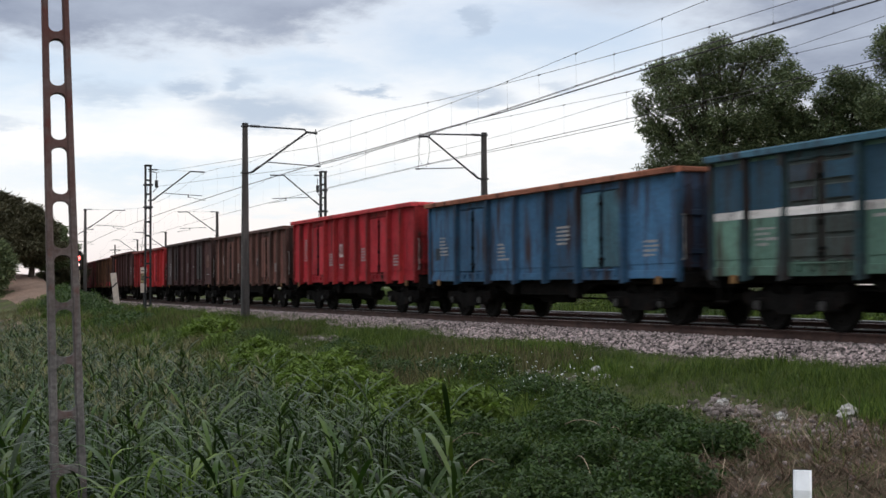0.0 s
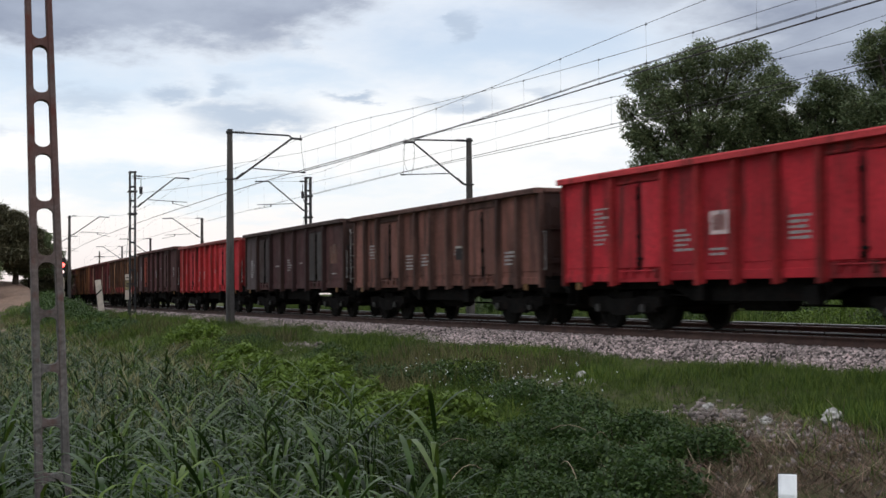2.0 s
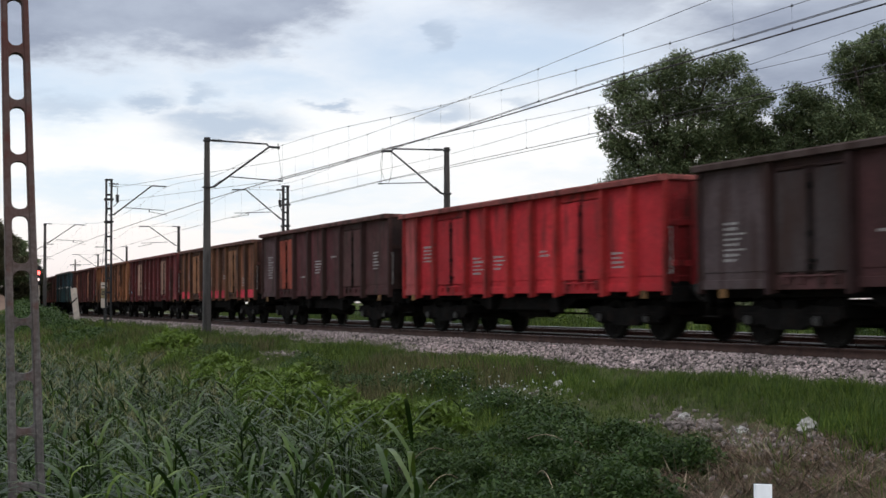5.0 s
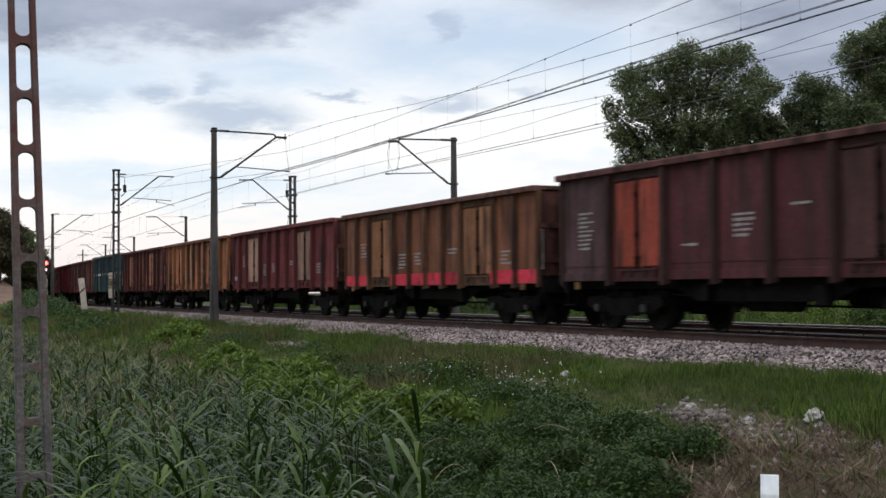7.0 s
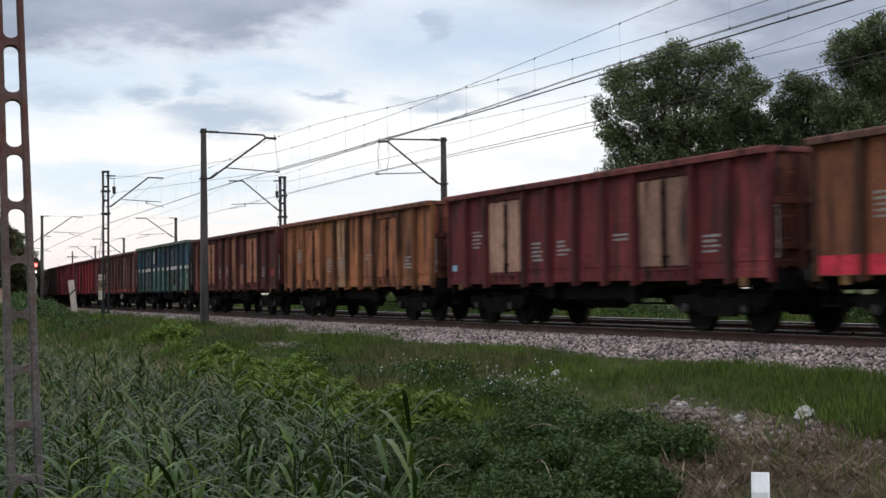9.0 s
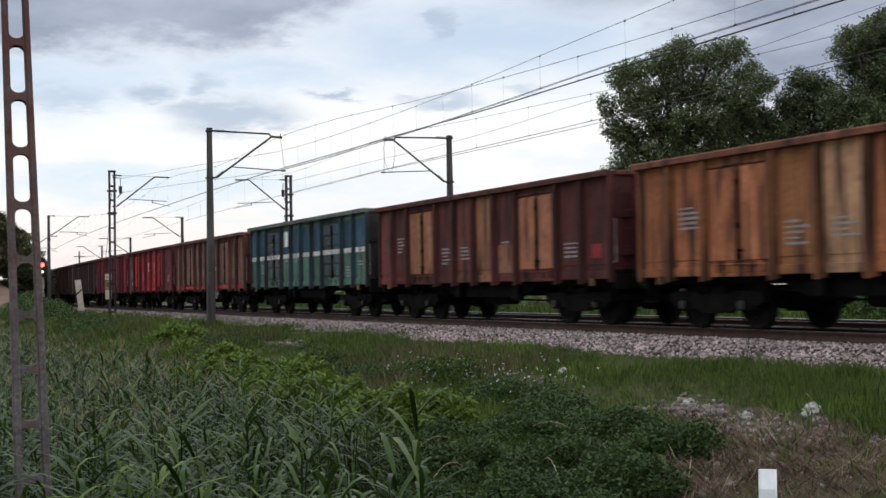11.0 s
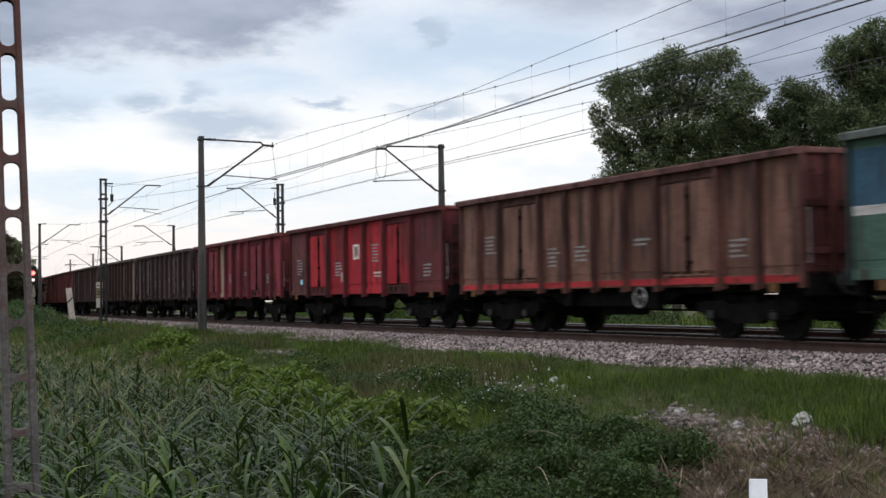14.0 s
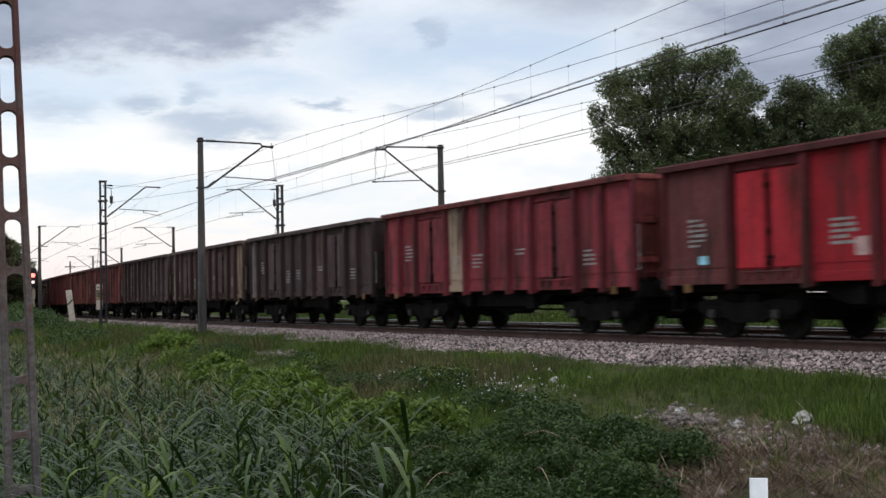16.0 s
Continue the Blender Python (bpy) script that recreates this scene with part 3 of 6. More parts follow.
        rod(bm, (HALF + 0.12, -1.36, SILL + 1.25), (HALF + 0.03, -1.36, SILL + 1.25), 0.012, sides=6)
    W["handrail"] = shape("handrail", handrail, M_BLACK)

    def bogie(bm):
        for y in (-1.02, 1.02):
            prism(bm, [(-1.42, 0.70), (-1.42, 0.52), (-1.12, 0.40), (-0.62, 0.40), (-0.42, 0.30), (0.42, 0.30), (0.62, 0.40), (1.12, 0.40), (1.42, 0.52),
                       (1.42, 0.70), (0.6, 0.72), (0.45, 0.66), (-0.45, 0.66), (-0.6, 0.72)], "y", y - 0.07, y + 0.07)
        box(bm, -0.22, 0.22, -1.0, 1.0, 0.52, 0.82, 0.02)
        for x in (-1.38, 1.38):
            box(bm, x - 0.06, x + 0.06, -1.0, 1.0, 0.52, 0.66)
        rod(bm, (0, 0, 0.8), (0, 0, 0.9), 0.2, sides=12)
    W["bogie"] = shape("bogie", bogie, M_BLACK)

    def axle_box(bm):
        box(bm, -0.13, 0.13, -1.13, -0.9, 0.34, 0.60, 0.03)
        rod(bm, (0, -1.17, 0.46), (0, -1.1, 0.46), 0.09, sides=10)
    def spring(bm):
        rings = []
        for k in range(9):
            r, z = (0.085 if k % 2 else 0.06), 0.36 + k * 0.032
            rings.append([bm.verts.new((r * math.cos(math.tau * i / 8), -1.02 + r * math.sin(math.tau * i / 8), z)) for i in range(8)])
        for a, b in zip(rings, rings[1:]):
            for i in range(8):
                bm.faces.new((a[i], a[(i + 1) % 8], b[(i + 1) % 8], b[i]))
        bm.faces.new(rings[0][::-1]), bm.faces.new(rings[-1])
    W["spring"] = shape("spring", spring, M_BLACK)
    W["axle_box"] = shape("axle_box", axle_box, M_BLACK)

    def wheelset(bm):
        rod(bm, (0, -1.0, 0), (0, 1.0, 0), 0.08, sides=10)
        for sgn in (-1, 1):
            rings = []
            for r, y in ((0.10, 0.70), (0.38, 0.735), (0.42, 0.69), (0.486, 0.69), (0.488, 0.715), (0.462, 0.735), (0.458, 0.825), (0.41, 0.825), (0.37, 0.77), (0.15, 0.79), (0.10, 0.86)):
                rings.append([bm.verts.new((r * math.cos(math.tau * i / 28), sgn * y, r * math.sin(math.tau * i / 28))) for i in range(28)])
            for a, b in zip(rings, rings[1:]):
                for i in range(28):
                    j = (i + 1) % 28
                    bm.faces.new((a[i], a[j], b[j], b[i]))
            for i in range(4):
                a = math.tau * i / 4
                box(bm, 0.26 * math.cos(a) - 0.03, 0.26 * math.cos(a) + 0.03, sgn * 0.79 - 0.02, sgn * 0.79 + 0.02, 0.26 * math.sin(a) - 0.03, 0.26 * math.sin(a) + 0.03)
    W["wheelset"] = shape("wheelset", wheelset, M_WHEEL)
    def handwheel(bm):
        rings = []
        for i in range(16):
            a = math.tau * i / 16
            rings.append([bm.verts.new(((0.2 + 0.028 * math.cos(b)) * math.cos(a), 0.028 * math.sin(b), (0.2 + 0.028 * math.cos(b)) * math.sin(a))) for b in (0, 1.57, 3.14, 4.71)])
        for i in range(16):
            a, b = rings[i], rings[(i + 1) % 16]
            for k in range(4):
                bm.faces.new((a[k], a[(k + 1) % 4], b[(k + 1) % 4], b[k]))
        for a in (0.5, 2.6, 4.7):
            rod(bm, (0, 0, 0), (0.2 * math.cos(a), 0, 0.2 * math.sin(a)), 0.014, sides=5)
        rod(bm, (0, -0.02, 0), (0, 0.35, 0), 0.02, sides=6)
    W["handwheel"] = shape("brake_handwheel", handwheel, M_BLACK)
    W["plate"] = shape("marking", lambda bm: box(bm, -0.5, 0.5, -0.002, 0.002, -0.5, 0.5), M_MARK)
    return W


WM = wagon_meshes()
FLIP = Matrix.Rotation(math.pi, 4, "Z")


def build_wagon(spec):
    """An open four-axle wagon: both sides alike, two double doors a side."""
    w = tagged(new("open_wagon"), spec["label"], "freight wagon", group="wagons of the freight train")
    w["height"] = spec.get("height", 0.0)
    dirt, amount = spec.get("dirt", (0.040, 0.021, 0.017)), spec.get("amount", 0.25)
    edges, doors = (WIDE_EDGES, WIDE_DOORS) if spec.get("wide") else (EDGES, DOORS)
    count = len(edges) - 1
    # posts dimmed to 0.72: the shading of their sides is put into the paint
    rib = paint(tuple(0.72 * c for c in spec.get("rib", spec["body"])), dirt, min(0.6, amount + 0.08))
    rim = paint(spec.get("rim", spec["body"]), dirt, amount)
    # end colours, mostly darkened to hold the shade of the gap between wagons
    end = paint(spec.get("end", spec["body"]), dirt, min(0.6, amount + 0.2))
    band, band_z = spec.get("band"), spec.get("band_z", (1.0, 1.45))
    tall = Matrix.Diagonal((1, 1, 1 + spec.get("height", 0.0), 1))
    wheels = []
    for turn in (Matrix.Identity(4), FLIP):
        near = turn == Matrix.Identity(4)
        t = tall @ turn
        order = range(count)
        for i in order:
            mid = (edges[i] + edges[i + 1]) / 2
            m = t @ Matrix.Translation((mid, 0, 0))
            if i in doors:
                dm = paint(spec.get("door", spec["body"]), dirt, amount)
                if "doors" in spec:
                    dm = paint(spec["doors"][doors.index(i)], dirt, amount)
                for sx in (-0.475, 0.475):
                    d = put("door_leaf", WM["boxed_leaf" if "upper" in spec else "leaf"], w, m @ Matrix.Translation((sx, 0, 0)), dm)
                    if sx < 0:
                        put("door_bolt", WM["bolt"], d, Matrix.Translation((0.475, 0, 0)), M_BLACK)
                # body colour at 0.35: shade in the gaps round the leaves, painted on the frame
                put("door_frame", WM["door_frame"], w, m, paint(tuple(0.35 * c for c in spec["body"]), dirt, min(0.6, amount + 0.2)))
                put("door_header", WM["header"], w, m, rib)
                put("door_latch", WM["door_sill"], w, m, paint(spec.get("latch", spec["body"]), dirt, amount + 0.15))
            else:
                c = spec.get("panels", {}).get(i, spec["body"])
                put("wall_panel", WM["panel", round(edges[i + 1] - edges[i], 3)], w, m, paint(c, dirt, amount))
        for i in range(1, count):
            put("side_post", WM["post"], w, t @ Matrix.Translation((edges[i], 0, 0)), rib)
        put("corner_post", WM["corner"], w, t @ Matrix.Translation((HALF, 0, 0)), rib)
        put("corner_post", WM["corner"], w, t @ Matrix.Translation((-HALF + 0.04, 0, 0)), rib)
        put("coping", WM["coping"], w, t, rim)
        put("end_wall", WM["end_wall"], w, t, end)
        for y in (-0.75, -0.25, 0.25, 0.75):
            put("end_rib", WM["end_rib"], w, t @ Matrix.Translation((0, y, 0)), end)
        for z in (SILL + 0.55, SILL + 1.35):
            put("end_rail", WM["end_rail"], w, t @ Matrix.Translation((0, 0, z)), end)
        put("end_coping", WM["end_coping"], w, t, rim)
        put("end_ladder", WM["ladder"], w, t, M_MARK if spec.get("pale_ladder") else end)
        put("handrail", WM["handrail"], w, turn, M_MARK)
        for y in (-0.875, 0.875):
            bf = put("buffer", WM["buffer"], w, turn @ Matrix.Translation((0, y, 0)))
            put("plunger", WM["plunger"], bf, None, None, "grey steel plunger, paler to carry the buffer's glint")
        put("screw_coupling", WM["coupling"], w, turn)
        for x in (-6.1, 5.6):
            put("foot_step", WM["step"], w, turn @ Matrix.Translation((x, 0, 0)), M_BLACK)
        bg = put("bogie", WM["bogie"], w, turn @ Matrix.Translation((4.5, 0, 0)))
        for x in (-0.9, 0.9):
            for f in (Matrix.Identity(4), FLIP):
                put("axle_box", WM["axle_box"], bg, Matrix.Translation((x, 0, 0)) @ f)
                put("axle_cap", WM["axle_cap"], bg, Matrix.Translation((x, 0, 0)) @ f)
                for dx in (-0.24, 0.24):
                    put("spring", WM["spring"], bg, Matrix.Translation((x + dx, 0, 0)) @ f)
            wheels.append((put("wheelset", WM["wheelset"], bg, Matrix.Translation((x, 0, 0.46))), x, 1 if near else -1))
        # band of another colour along the foot or middle of the side
        if band:
            for i in range(count):
                a, b = edges[i], edges[i + 1]
                if i in doors and spec.get("band_skips_doors"):
                    continue
                z0, z1 = band_z
                put("painted_band", WM["plate"], w, turn @ Matrix.Translation(((a + b) / 2, -WALL - (0.033 if z0 < 1.2 else 0.0145) - (0.043 if i in doors else 0), (z0 + z1) / 2))
                    @ Matrix.Diagonal((b - a - 0.19, 1, z1 - z0, 1)), paint(band, dirt, amount * 0.6))
                if i and spec.get("band_on_posts"):
                    put("painted_band", WM["plate"], w, turn @ Matrix.Translation((a, -WALL - 0.1535, (z0 + z1) / 2)) @ Matrix.Diagonal((0.11, 1, z1 - z0, 1)), paint(band, dirt, amount * 0.6))
        # lettering that cannot be read: plain bars
        rnd = random.Random(spec["seed"])
        for i, zc, rows in spec.get("marks", ((0, 2.2, 5), (2, 1.9, 4), (4, 2.2, 4), (6, 1.75, 3)) if spec.get('wide') else ((1, 2.3, 4), (3, 1.9, 4), (4, 1.9, 3), (6, 1.95, 2), (8, 1.8, 3))):
            mid = (edges[i] + edges[i + 1]) / 2
            for r in range(rows + (rows > 2)):
                width = rnd.uniform(0.3, 0.62)
                cut = rnd.uniform(0.25, 0.7) * width
                for a, b in ((0.0, cut - 0.02), (cut + 0.02, width)) if near else ((0.0, width),):
                    put("marking", WM["plate"], w, turn @ Matrix.Translation((mid - 0.3 + (a + b) / 2, -WALL - 0.0135, zc - r * 0.095)) @ Matrix.Diagonal((b - a, 1, rnd.choice((0.034, 0.045, 0.055)), 1)), M_MARK)
        for x, z, a, b, c in spec.get("plates", ()):
            if near:
                put("plate", WM["plate"], w, Matrix.Translation((x, -WALL - 0.015, z)) @ Matrix.Diagonal((a, 1, b, 1)), paint(c, dirt, 0.1))
        for x in (-5.75, 5.75):
            put("corner_label", WM["plate"], w, turn @ Matrix.Translation((x, -WALL - 0.06, SILL - 0.06)) @ Matrix.Diagonal((0.2, 4, 0.16, 1)), paint((0.15, 0.08, 0.03), dirt, 0.35))
    put("wagon_floor", WM["floor"], w)
    put("centre_sill", WM["centre_sill"], w)
    for y in (-0.95, 0.95):
        put("sole_bar", WM["sole_bar"], w, Matrix.Translation((0, y, 0)))
        put("truss_plate", WM["truss"], w, Matrix.Translation((0, y * 1.1, 0)))
    for f in (Matrix.Identity(4), FLIP):
        put("headstock", WM["headstock"], w, f)
    for x in (-4.5, -2.3, 0.0, 2.3, 4.5):
        put("cross_bearer", WM["cross_bearer"], w, Matrix.Translation((x, 0, 0)))
    if "wheel_at" in spec:
        put("brake_handwheel", WM["handwheel"], w, Matrix.Translation((spec["wheel_at"], -1.38, 0.80)), M_MARK, "pale steel brake handwheel")
    put("brake_gear", WM["brake"], w)
    return w, wheels


RED, RED2, MAROON, BROWN, DARK, ORANGE, BLUE, CREAM = ((0.28, 0.016, 0.023), (0.33, 0.02, 0.026), (0.115, 0.022, 0.024), (0.130, 0.055, 0.042), (0.042, 0.024, 0.023),
                                                       (0.30, 0.110, 0.050), (0.036, 0.092, 0.165), (0.27, 0.155, 0.115))
GREEN, NAVY, GREY = (0.075, 0.135, 0.105), (0.028, 0.064, 0.094), (0.07, 0.07, 0.075)
SPECS = [
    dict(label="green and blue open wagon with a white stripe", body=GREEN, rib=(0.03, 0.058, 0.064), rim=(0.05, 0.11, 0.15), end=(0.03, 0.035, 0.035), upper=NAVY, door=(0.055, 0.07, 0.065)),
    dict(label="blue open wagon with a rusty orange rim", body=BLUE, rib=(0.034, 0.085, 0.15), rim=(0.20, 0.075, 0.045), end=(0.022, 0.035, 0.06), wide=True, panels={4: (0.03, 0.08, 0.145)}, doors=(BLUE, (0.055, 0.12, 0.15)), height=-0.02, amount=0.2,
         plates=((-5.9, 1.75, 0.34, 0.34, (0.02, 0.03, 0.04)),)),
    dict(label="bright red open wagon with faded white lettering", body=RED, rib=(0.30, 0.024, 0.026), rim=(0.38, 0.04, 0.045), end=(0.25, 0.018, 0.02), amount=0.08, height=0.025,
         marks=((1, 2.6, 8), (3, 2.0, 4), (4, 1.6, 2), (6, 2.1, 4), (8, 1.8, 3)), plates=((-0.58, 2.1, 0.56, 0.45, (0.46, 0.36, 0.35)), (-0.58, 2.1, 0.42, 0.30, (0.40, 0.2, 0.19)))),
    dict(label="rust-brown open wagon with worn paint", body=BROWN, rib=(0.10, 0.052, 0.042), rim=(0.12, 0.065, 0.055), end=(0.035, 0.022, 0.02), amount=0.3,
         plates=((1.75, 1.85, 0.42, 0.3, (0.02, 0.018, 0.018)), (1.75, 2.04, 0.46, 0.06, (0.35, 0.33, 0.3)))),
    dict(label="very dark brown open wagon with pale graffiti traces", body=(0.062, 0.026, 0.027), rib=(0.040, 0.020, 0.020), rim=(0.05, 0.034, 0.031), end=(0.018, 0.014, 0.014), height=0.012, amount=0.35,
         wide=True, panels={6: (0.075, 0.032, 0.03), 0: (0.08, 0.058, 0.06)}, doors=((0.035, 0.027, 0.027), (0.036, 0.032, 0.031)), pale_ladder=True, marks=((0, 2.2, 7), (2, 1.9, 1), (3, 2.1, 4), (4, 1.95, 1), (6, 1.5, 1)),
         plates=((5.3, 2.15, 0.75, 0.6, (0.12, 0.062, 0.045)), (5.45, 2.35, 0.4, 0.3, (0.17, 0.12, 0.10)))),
    dict(label="vivid red open wagon with faded lettering", body=RED2, rib=(0.34, 0.026, 0.026), rim=(0.16, 0.045, 0.04), end=(0.2, 0.016, 0.018), amount=0.12, panels={0: (0.30, 0.06, 0.06)}),
    dict(label="dark maroon open wagon with orange-red patches", body=(0.078, 0.023, 0.026), rib=(0.05, 0.023, 0.022), rim=(0.115, 0.05, 0.045), end=(0.02, 0.013, 0.013), height=0.035, amount=0.35,
         wide=True, panels={0: (0.085, 0.045, 0.048), 6: (0.078, 0.03, 0.03)}, doors=((0.26, 0.05, 0.03), (0.06, 0.026, 0.025)), marks=((0, 2.5, 8), (2, 1.7, 1), (3, 2.2, 4), (4, 2.3, 1), (6, 2.3, 5))),
    dict(label="ochre-brown open wagon with a red band at its foot", body=(0.165, 0.064, 0.034), rib=(0.13, 0.062, 0.034), rim=(0.10, 0.05, 0.04), end=(0.07, 0.028, 0.022), door=(0.20, 0.088, 0.042), latch=(0.10, 0.05, 0.03), amount=0.3,
         band=(0.42, 0.03, 0.05), band_z=(1.02, 1.34), band_skips_doors=True, band_on_posts=True),
    dict(label="maroon open wagon with cream doors", body=(0.13, 0.026, 0.028), rib=(0.115, 0.025, 0.026), rim=(0.125, 0.038, 0.036), end=(0.125, 0.042, 0.028), doors=(CREAM, (0.28, 0.16, 0.118)), amount=0.28,
         plates=((-6.2, 1.42, 0.26, 0.16, (0.30, 0.48, 0.62)),)),
    dict(label="orange-ochre open wagon with stained panels", body=ORANGE, rib=(0.23, 0.095, 0.042), rim=(0.14, 0.055, 0.035), end=(0.15, 0.045, 0.03), amount=0.36, panels={4: (0.32, 0.18, 0.10), 3: (0.31, 0.13, 0.055), 6: (0.24, 0.10, 0.055), 8: (0.27, 0.12, 0.06)}),
    dict(label="maroon-brown open wagon with tan doors", body=(0.105, 0.030, 0.028), rib=(0.09, 0.028, 0.025), rim=(0.12, 0.045, 0.035), end=(0.10, 0.022, 0.022), doors=((0.30, 0.125, 0.068), (0.31, 0.125, 0.07)), panels={5: (0.22, 0.10, 0.055), 4: (0.13, 0.045, 0.035)}, amount=0.3,
         plates=((1.75, 1.55, 0.9, 0.7, (0.20, 0.095, 0.06)), (5.9, 1.6, 0.4, 0.3, (0.20, 0.025, 0.03)))),
    dict(label="green and blue open wagon with a white stripe and a sign", body=GREEN, rib=(0.03, 0.062, 0.068), rim=(0.10, 0.115, 0.105), end=(0.028, 0.030, 0.030), upper=NAVY, door=(0.06, 0.085, 0.08),
         plates=((-1.75, 2.75, 0.72, 0.55, (0.55, 0.58, 0.55)),), height=0.025, amount=0.25),
    dict(wheel_at=1.55, label="brown open wagon with a red line at its foot", body=(0.14, 0.07, 0.052), rib=(0.12, 0.052, 0.042), rim=(0.11, 0.052, 0.045), end=(0.10, 0.032, 0.028), amount=0.3, band=(0.34, 0.03, 0.035), band_z=(1.03, 1.15), band_on_posts=True),
    dict(label="red open wagon with maroon ends", body=(0.30, 0.018, 0.026), rib=(0.12, 0.022, 0.026), rim=(0.11, 0.032, 0.034), end=(0.085, 0.018, 0.02), wide=True, latch=(0.10, 0.026, 0.026), panels={0: (0.12, 0.035, 0.035), 6: (0.12, 0.028, 0.03)}, amount=0.16,
         marks=((0, 2.2, 5), (2, 2.0, 4), (4, 2.45, 5), (6, 1.75, 3)), plates=((0.0, 2.3, 0.5, 0.46, (0.62, 0.55, 0.52)), (0.0, 2.3, 0.38, 0.33, (0.42, 0.25, 0.23)), (-1.2, 1.55, 0.3, 0.3, (0.45, 0.3, 0.28)), (1.75, 1.62, 0.62, 0.05, (0.55, 0.45, 0.42)), (1.75, 1.52, 0.5, 0.05, (0.55, 0.45, 0.42)), (-5.3, 1.45, 0.26, 0.16, (0.25, 0.5, 0.6)))),
    dict(label="dull red open wagon with one cream panel", body=(0.165, 0.026, 0.034), rib=(0.15, 0.026, 0.034), rim=(0.16, 0.042, 0.042), end=(0.17, 0.035, 0.035), panels={3: (0.40, 0.29, 0.21)}, amount=0.25),
    dict(label="dark grey-brown open wagon with worn sides", body=(0.062, 0.040, 0.042), rib=(0.05, 0.034, 0.035), rim=(0.07, 0.05, 0.048), end=(0.02, 0.016, 0.016), panels={0: (0.10, 0.085, 0.085), 6: (0.085, 0.05, 0.05)}, amount=0.35),
    dict(label="dark brown open wagon with a cream panel", body=(0.072, 0.042, 0.038), rib=(0.058, 0.036, 0.034), rim=(0.085, 0.06, 0.055), end=(0.022, 0.016, 0.016), panels={9: (0.20, 0.14, 0.10), 0: (0.16, 0.12, 0.105)}, amount=0.35),
    dict(label="grey-brown open wagon with pale panels", body=(0.072, 0.048, 0.047), rib=(0.06, 0.04, 0.04), rim=(0.08, 0.06, 0.055), end=(0.025, 0.018, 0.018), panels={1: (0.15, 0.125, 0.12), 3: (0.14, 0.115, 0.11), 8: (0.13, 0.08, 0.085)}, amount=0.35),
    dict(label="plain reddish-brown open goods wagon", body=(0.14, 0.042, 0.038), amount=0.3, rim=(0.10, 0.045, 0.04)),
    dict(label="faded rust-red open wagon", body=(0.16, 0.05, 0.042), amount=0.3, rim=(0.11, 0.05, 0.045)),
]
for i, extra in enumerate(((0.13, 0.03, 0.03), (0.09, 0.04, 0.035), (0.06, 0.035, 0.033), (0.12, 0.06, 0.045), (0.14, 0.035, 0.03), (0.075, 0.04, 0.036), (0.10, 0.05, 0.04), (0.15, 0.04, 0.034))):
    SPECS.append(dict(label=("dull maroon open wagon", "dark brown open wagon")[i % 2], body=extra, amount=0.3))

TRAIN = []
for n, spec in enumerate(SPECS):
    spec["seed"] = n
    if "upper" in spec:                     # two-tone sides: dark blue above a white stripe, green below
        spec["marks"] = ((1, 1.85, 3), (3, 1.95, 1), (4, 2.0, 2), (9, 1.75, 2), (5, 2.95, 6), (8, 1.6, 3))
    TRAIN.append(build_wagon(spec))


def two_tone(w, spec):
    """Blue upper fields and the white stripe, painted on each panel, post and door leaf."""
    up_paint, white = paint(spec["upper"], amount=0.12), paint((0.50, 0.47, 0.45), amount=0.12)
    dark = paint((0.045, 0.06, 0.075), amount=0.3)
    tall = Matrix.Diagonal((1, 1, 1 + spec.get("height", 0.0), 1))
    for i in range(10):
        a, b = EDGES[i], EDGES[i + 1]
        if i in DOORS:
            for sx in (-0.475, 0.475):
                c = (a + b) / 2 + sx
                for z0, z1 in ((SILL + 1.30, SILL + 1.52), (SILL + 1.64, TOP - 0.37)):
                    put("painted_field", WM["plate"], w, tall @ Matrix.Translation((c, -WALL - 0.057, (z0 + z1) / 2)) @ Matrix.Diagonal((0.66, 1, z1 - z0, 1)), dark if sx < 0 else up_paint)
            put("painted_stripe", WM["plate"], w, Matrix.Translation(((a + b) / 2, -WALL - 0.063, 2.12)) @ Matrix.Diagonal((b - a - 0.2, 1, 0.15, 1)), white)
            continue
        put("painted_field", WM["plate"], w, Matrix.Translation(((a + b) / 2, -WALL - 0.0145, 2.63)) @ Matrix.Diagonal((b - a - 0.17, 1, 0.92, 1)), up_paint)
        put("painted_stripe", WM["plate"], w, Matrix.Translation(((a + b) / 2, -WALL - 0.0165, 2.12)) @ Matrix.Diagonal((b - a - 0.17, 1, 0.15, 1)), white)
    for i in range(1, 10):
        put("painted_field", WM["plate"], w, Matrix.Translation((EDGES[i], -WALL - 0.1515, 2.57)) @ Matrix.Diagonal((0.112, 1, 0.74, 1)), paint((0.02, 0.06, 0.10), amount=0.2))
        put("painted_stripe", WM["plate"], w, Matrix.Translation((EDGES[i], -WALL - 0.1535, 2.12)) @ Matrix.Diagonal((0.112, 1, 0.15, 1)), white)


for (w, _), spec in zip(TRAIN, SPECS):
    if "upper" in spec:
        two_tone(w, spec)

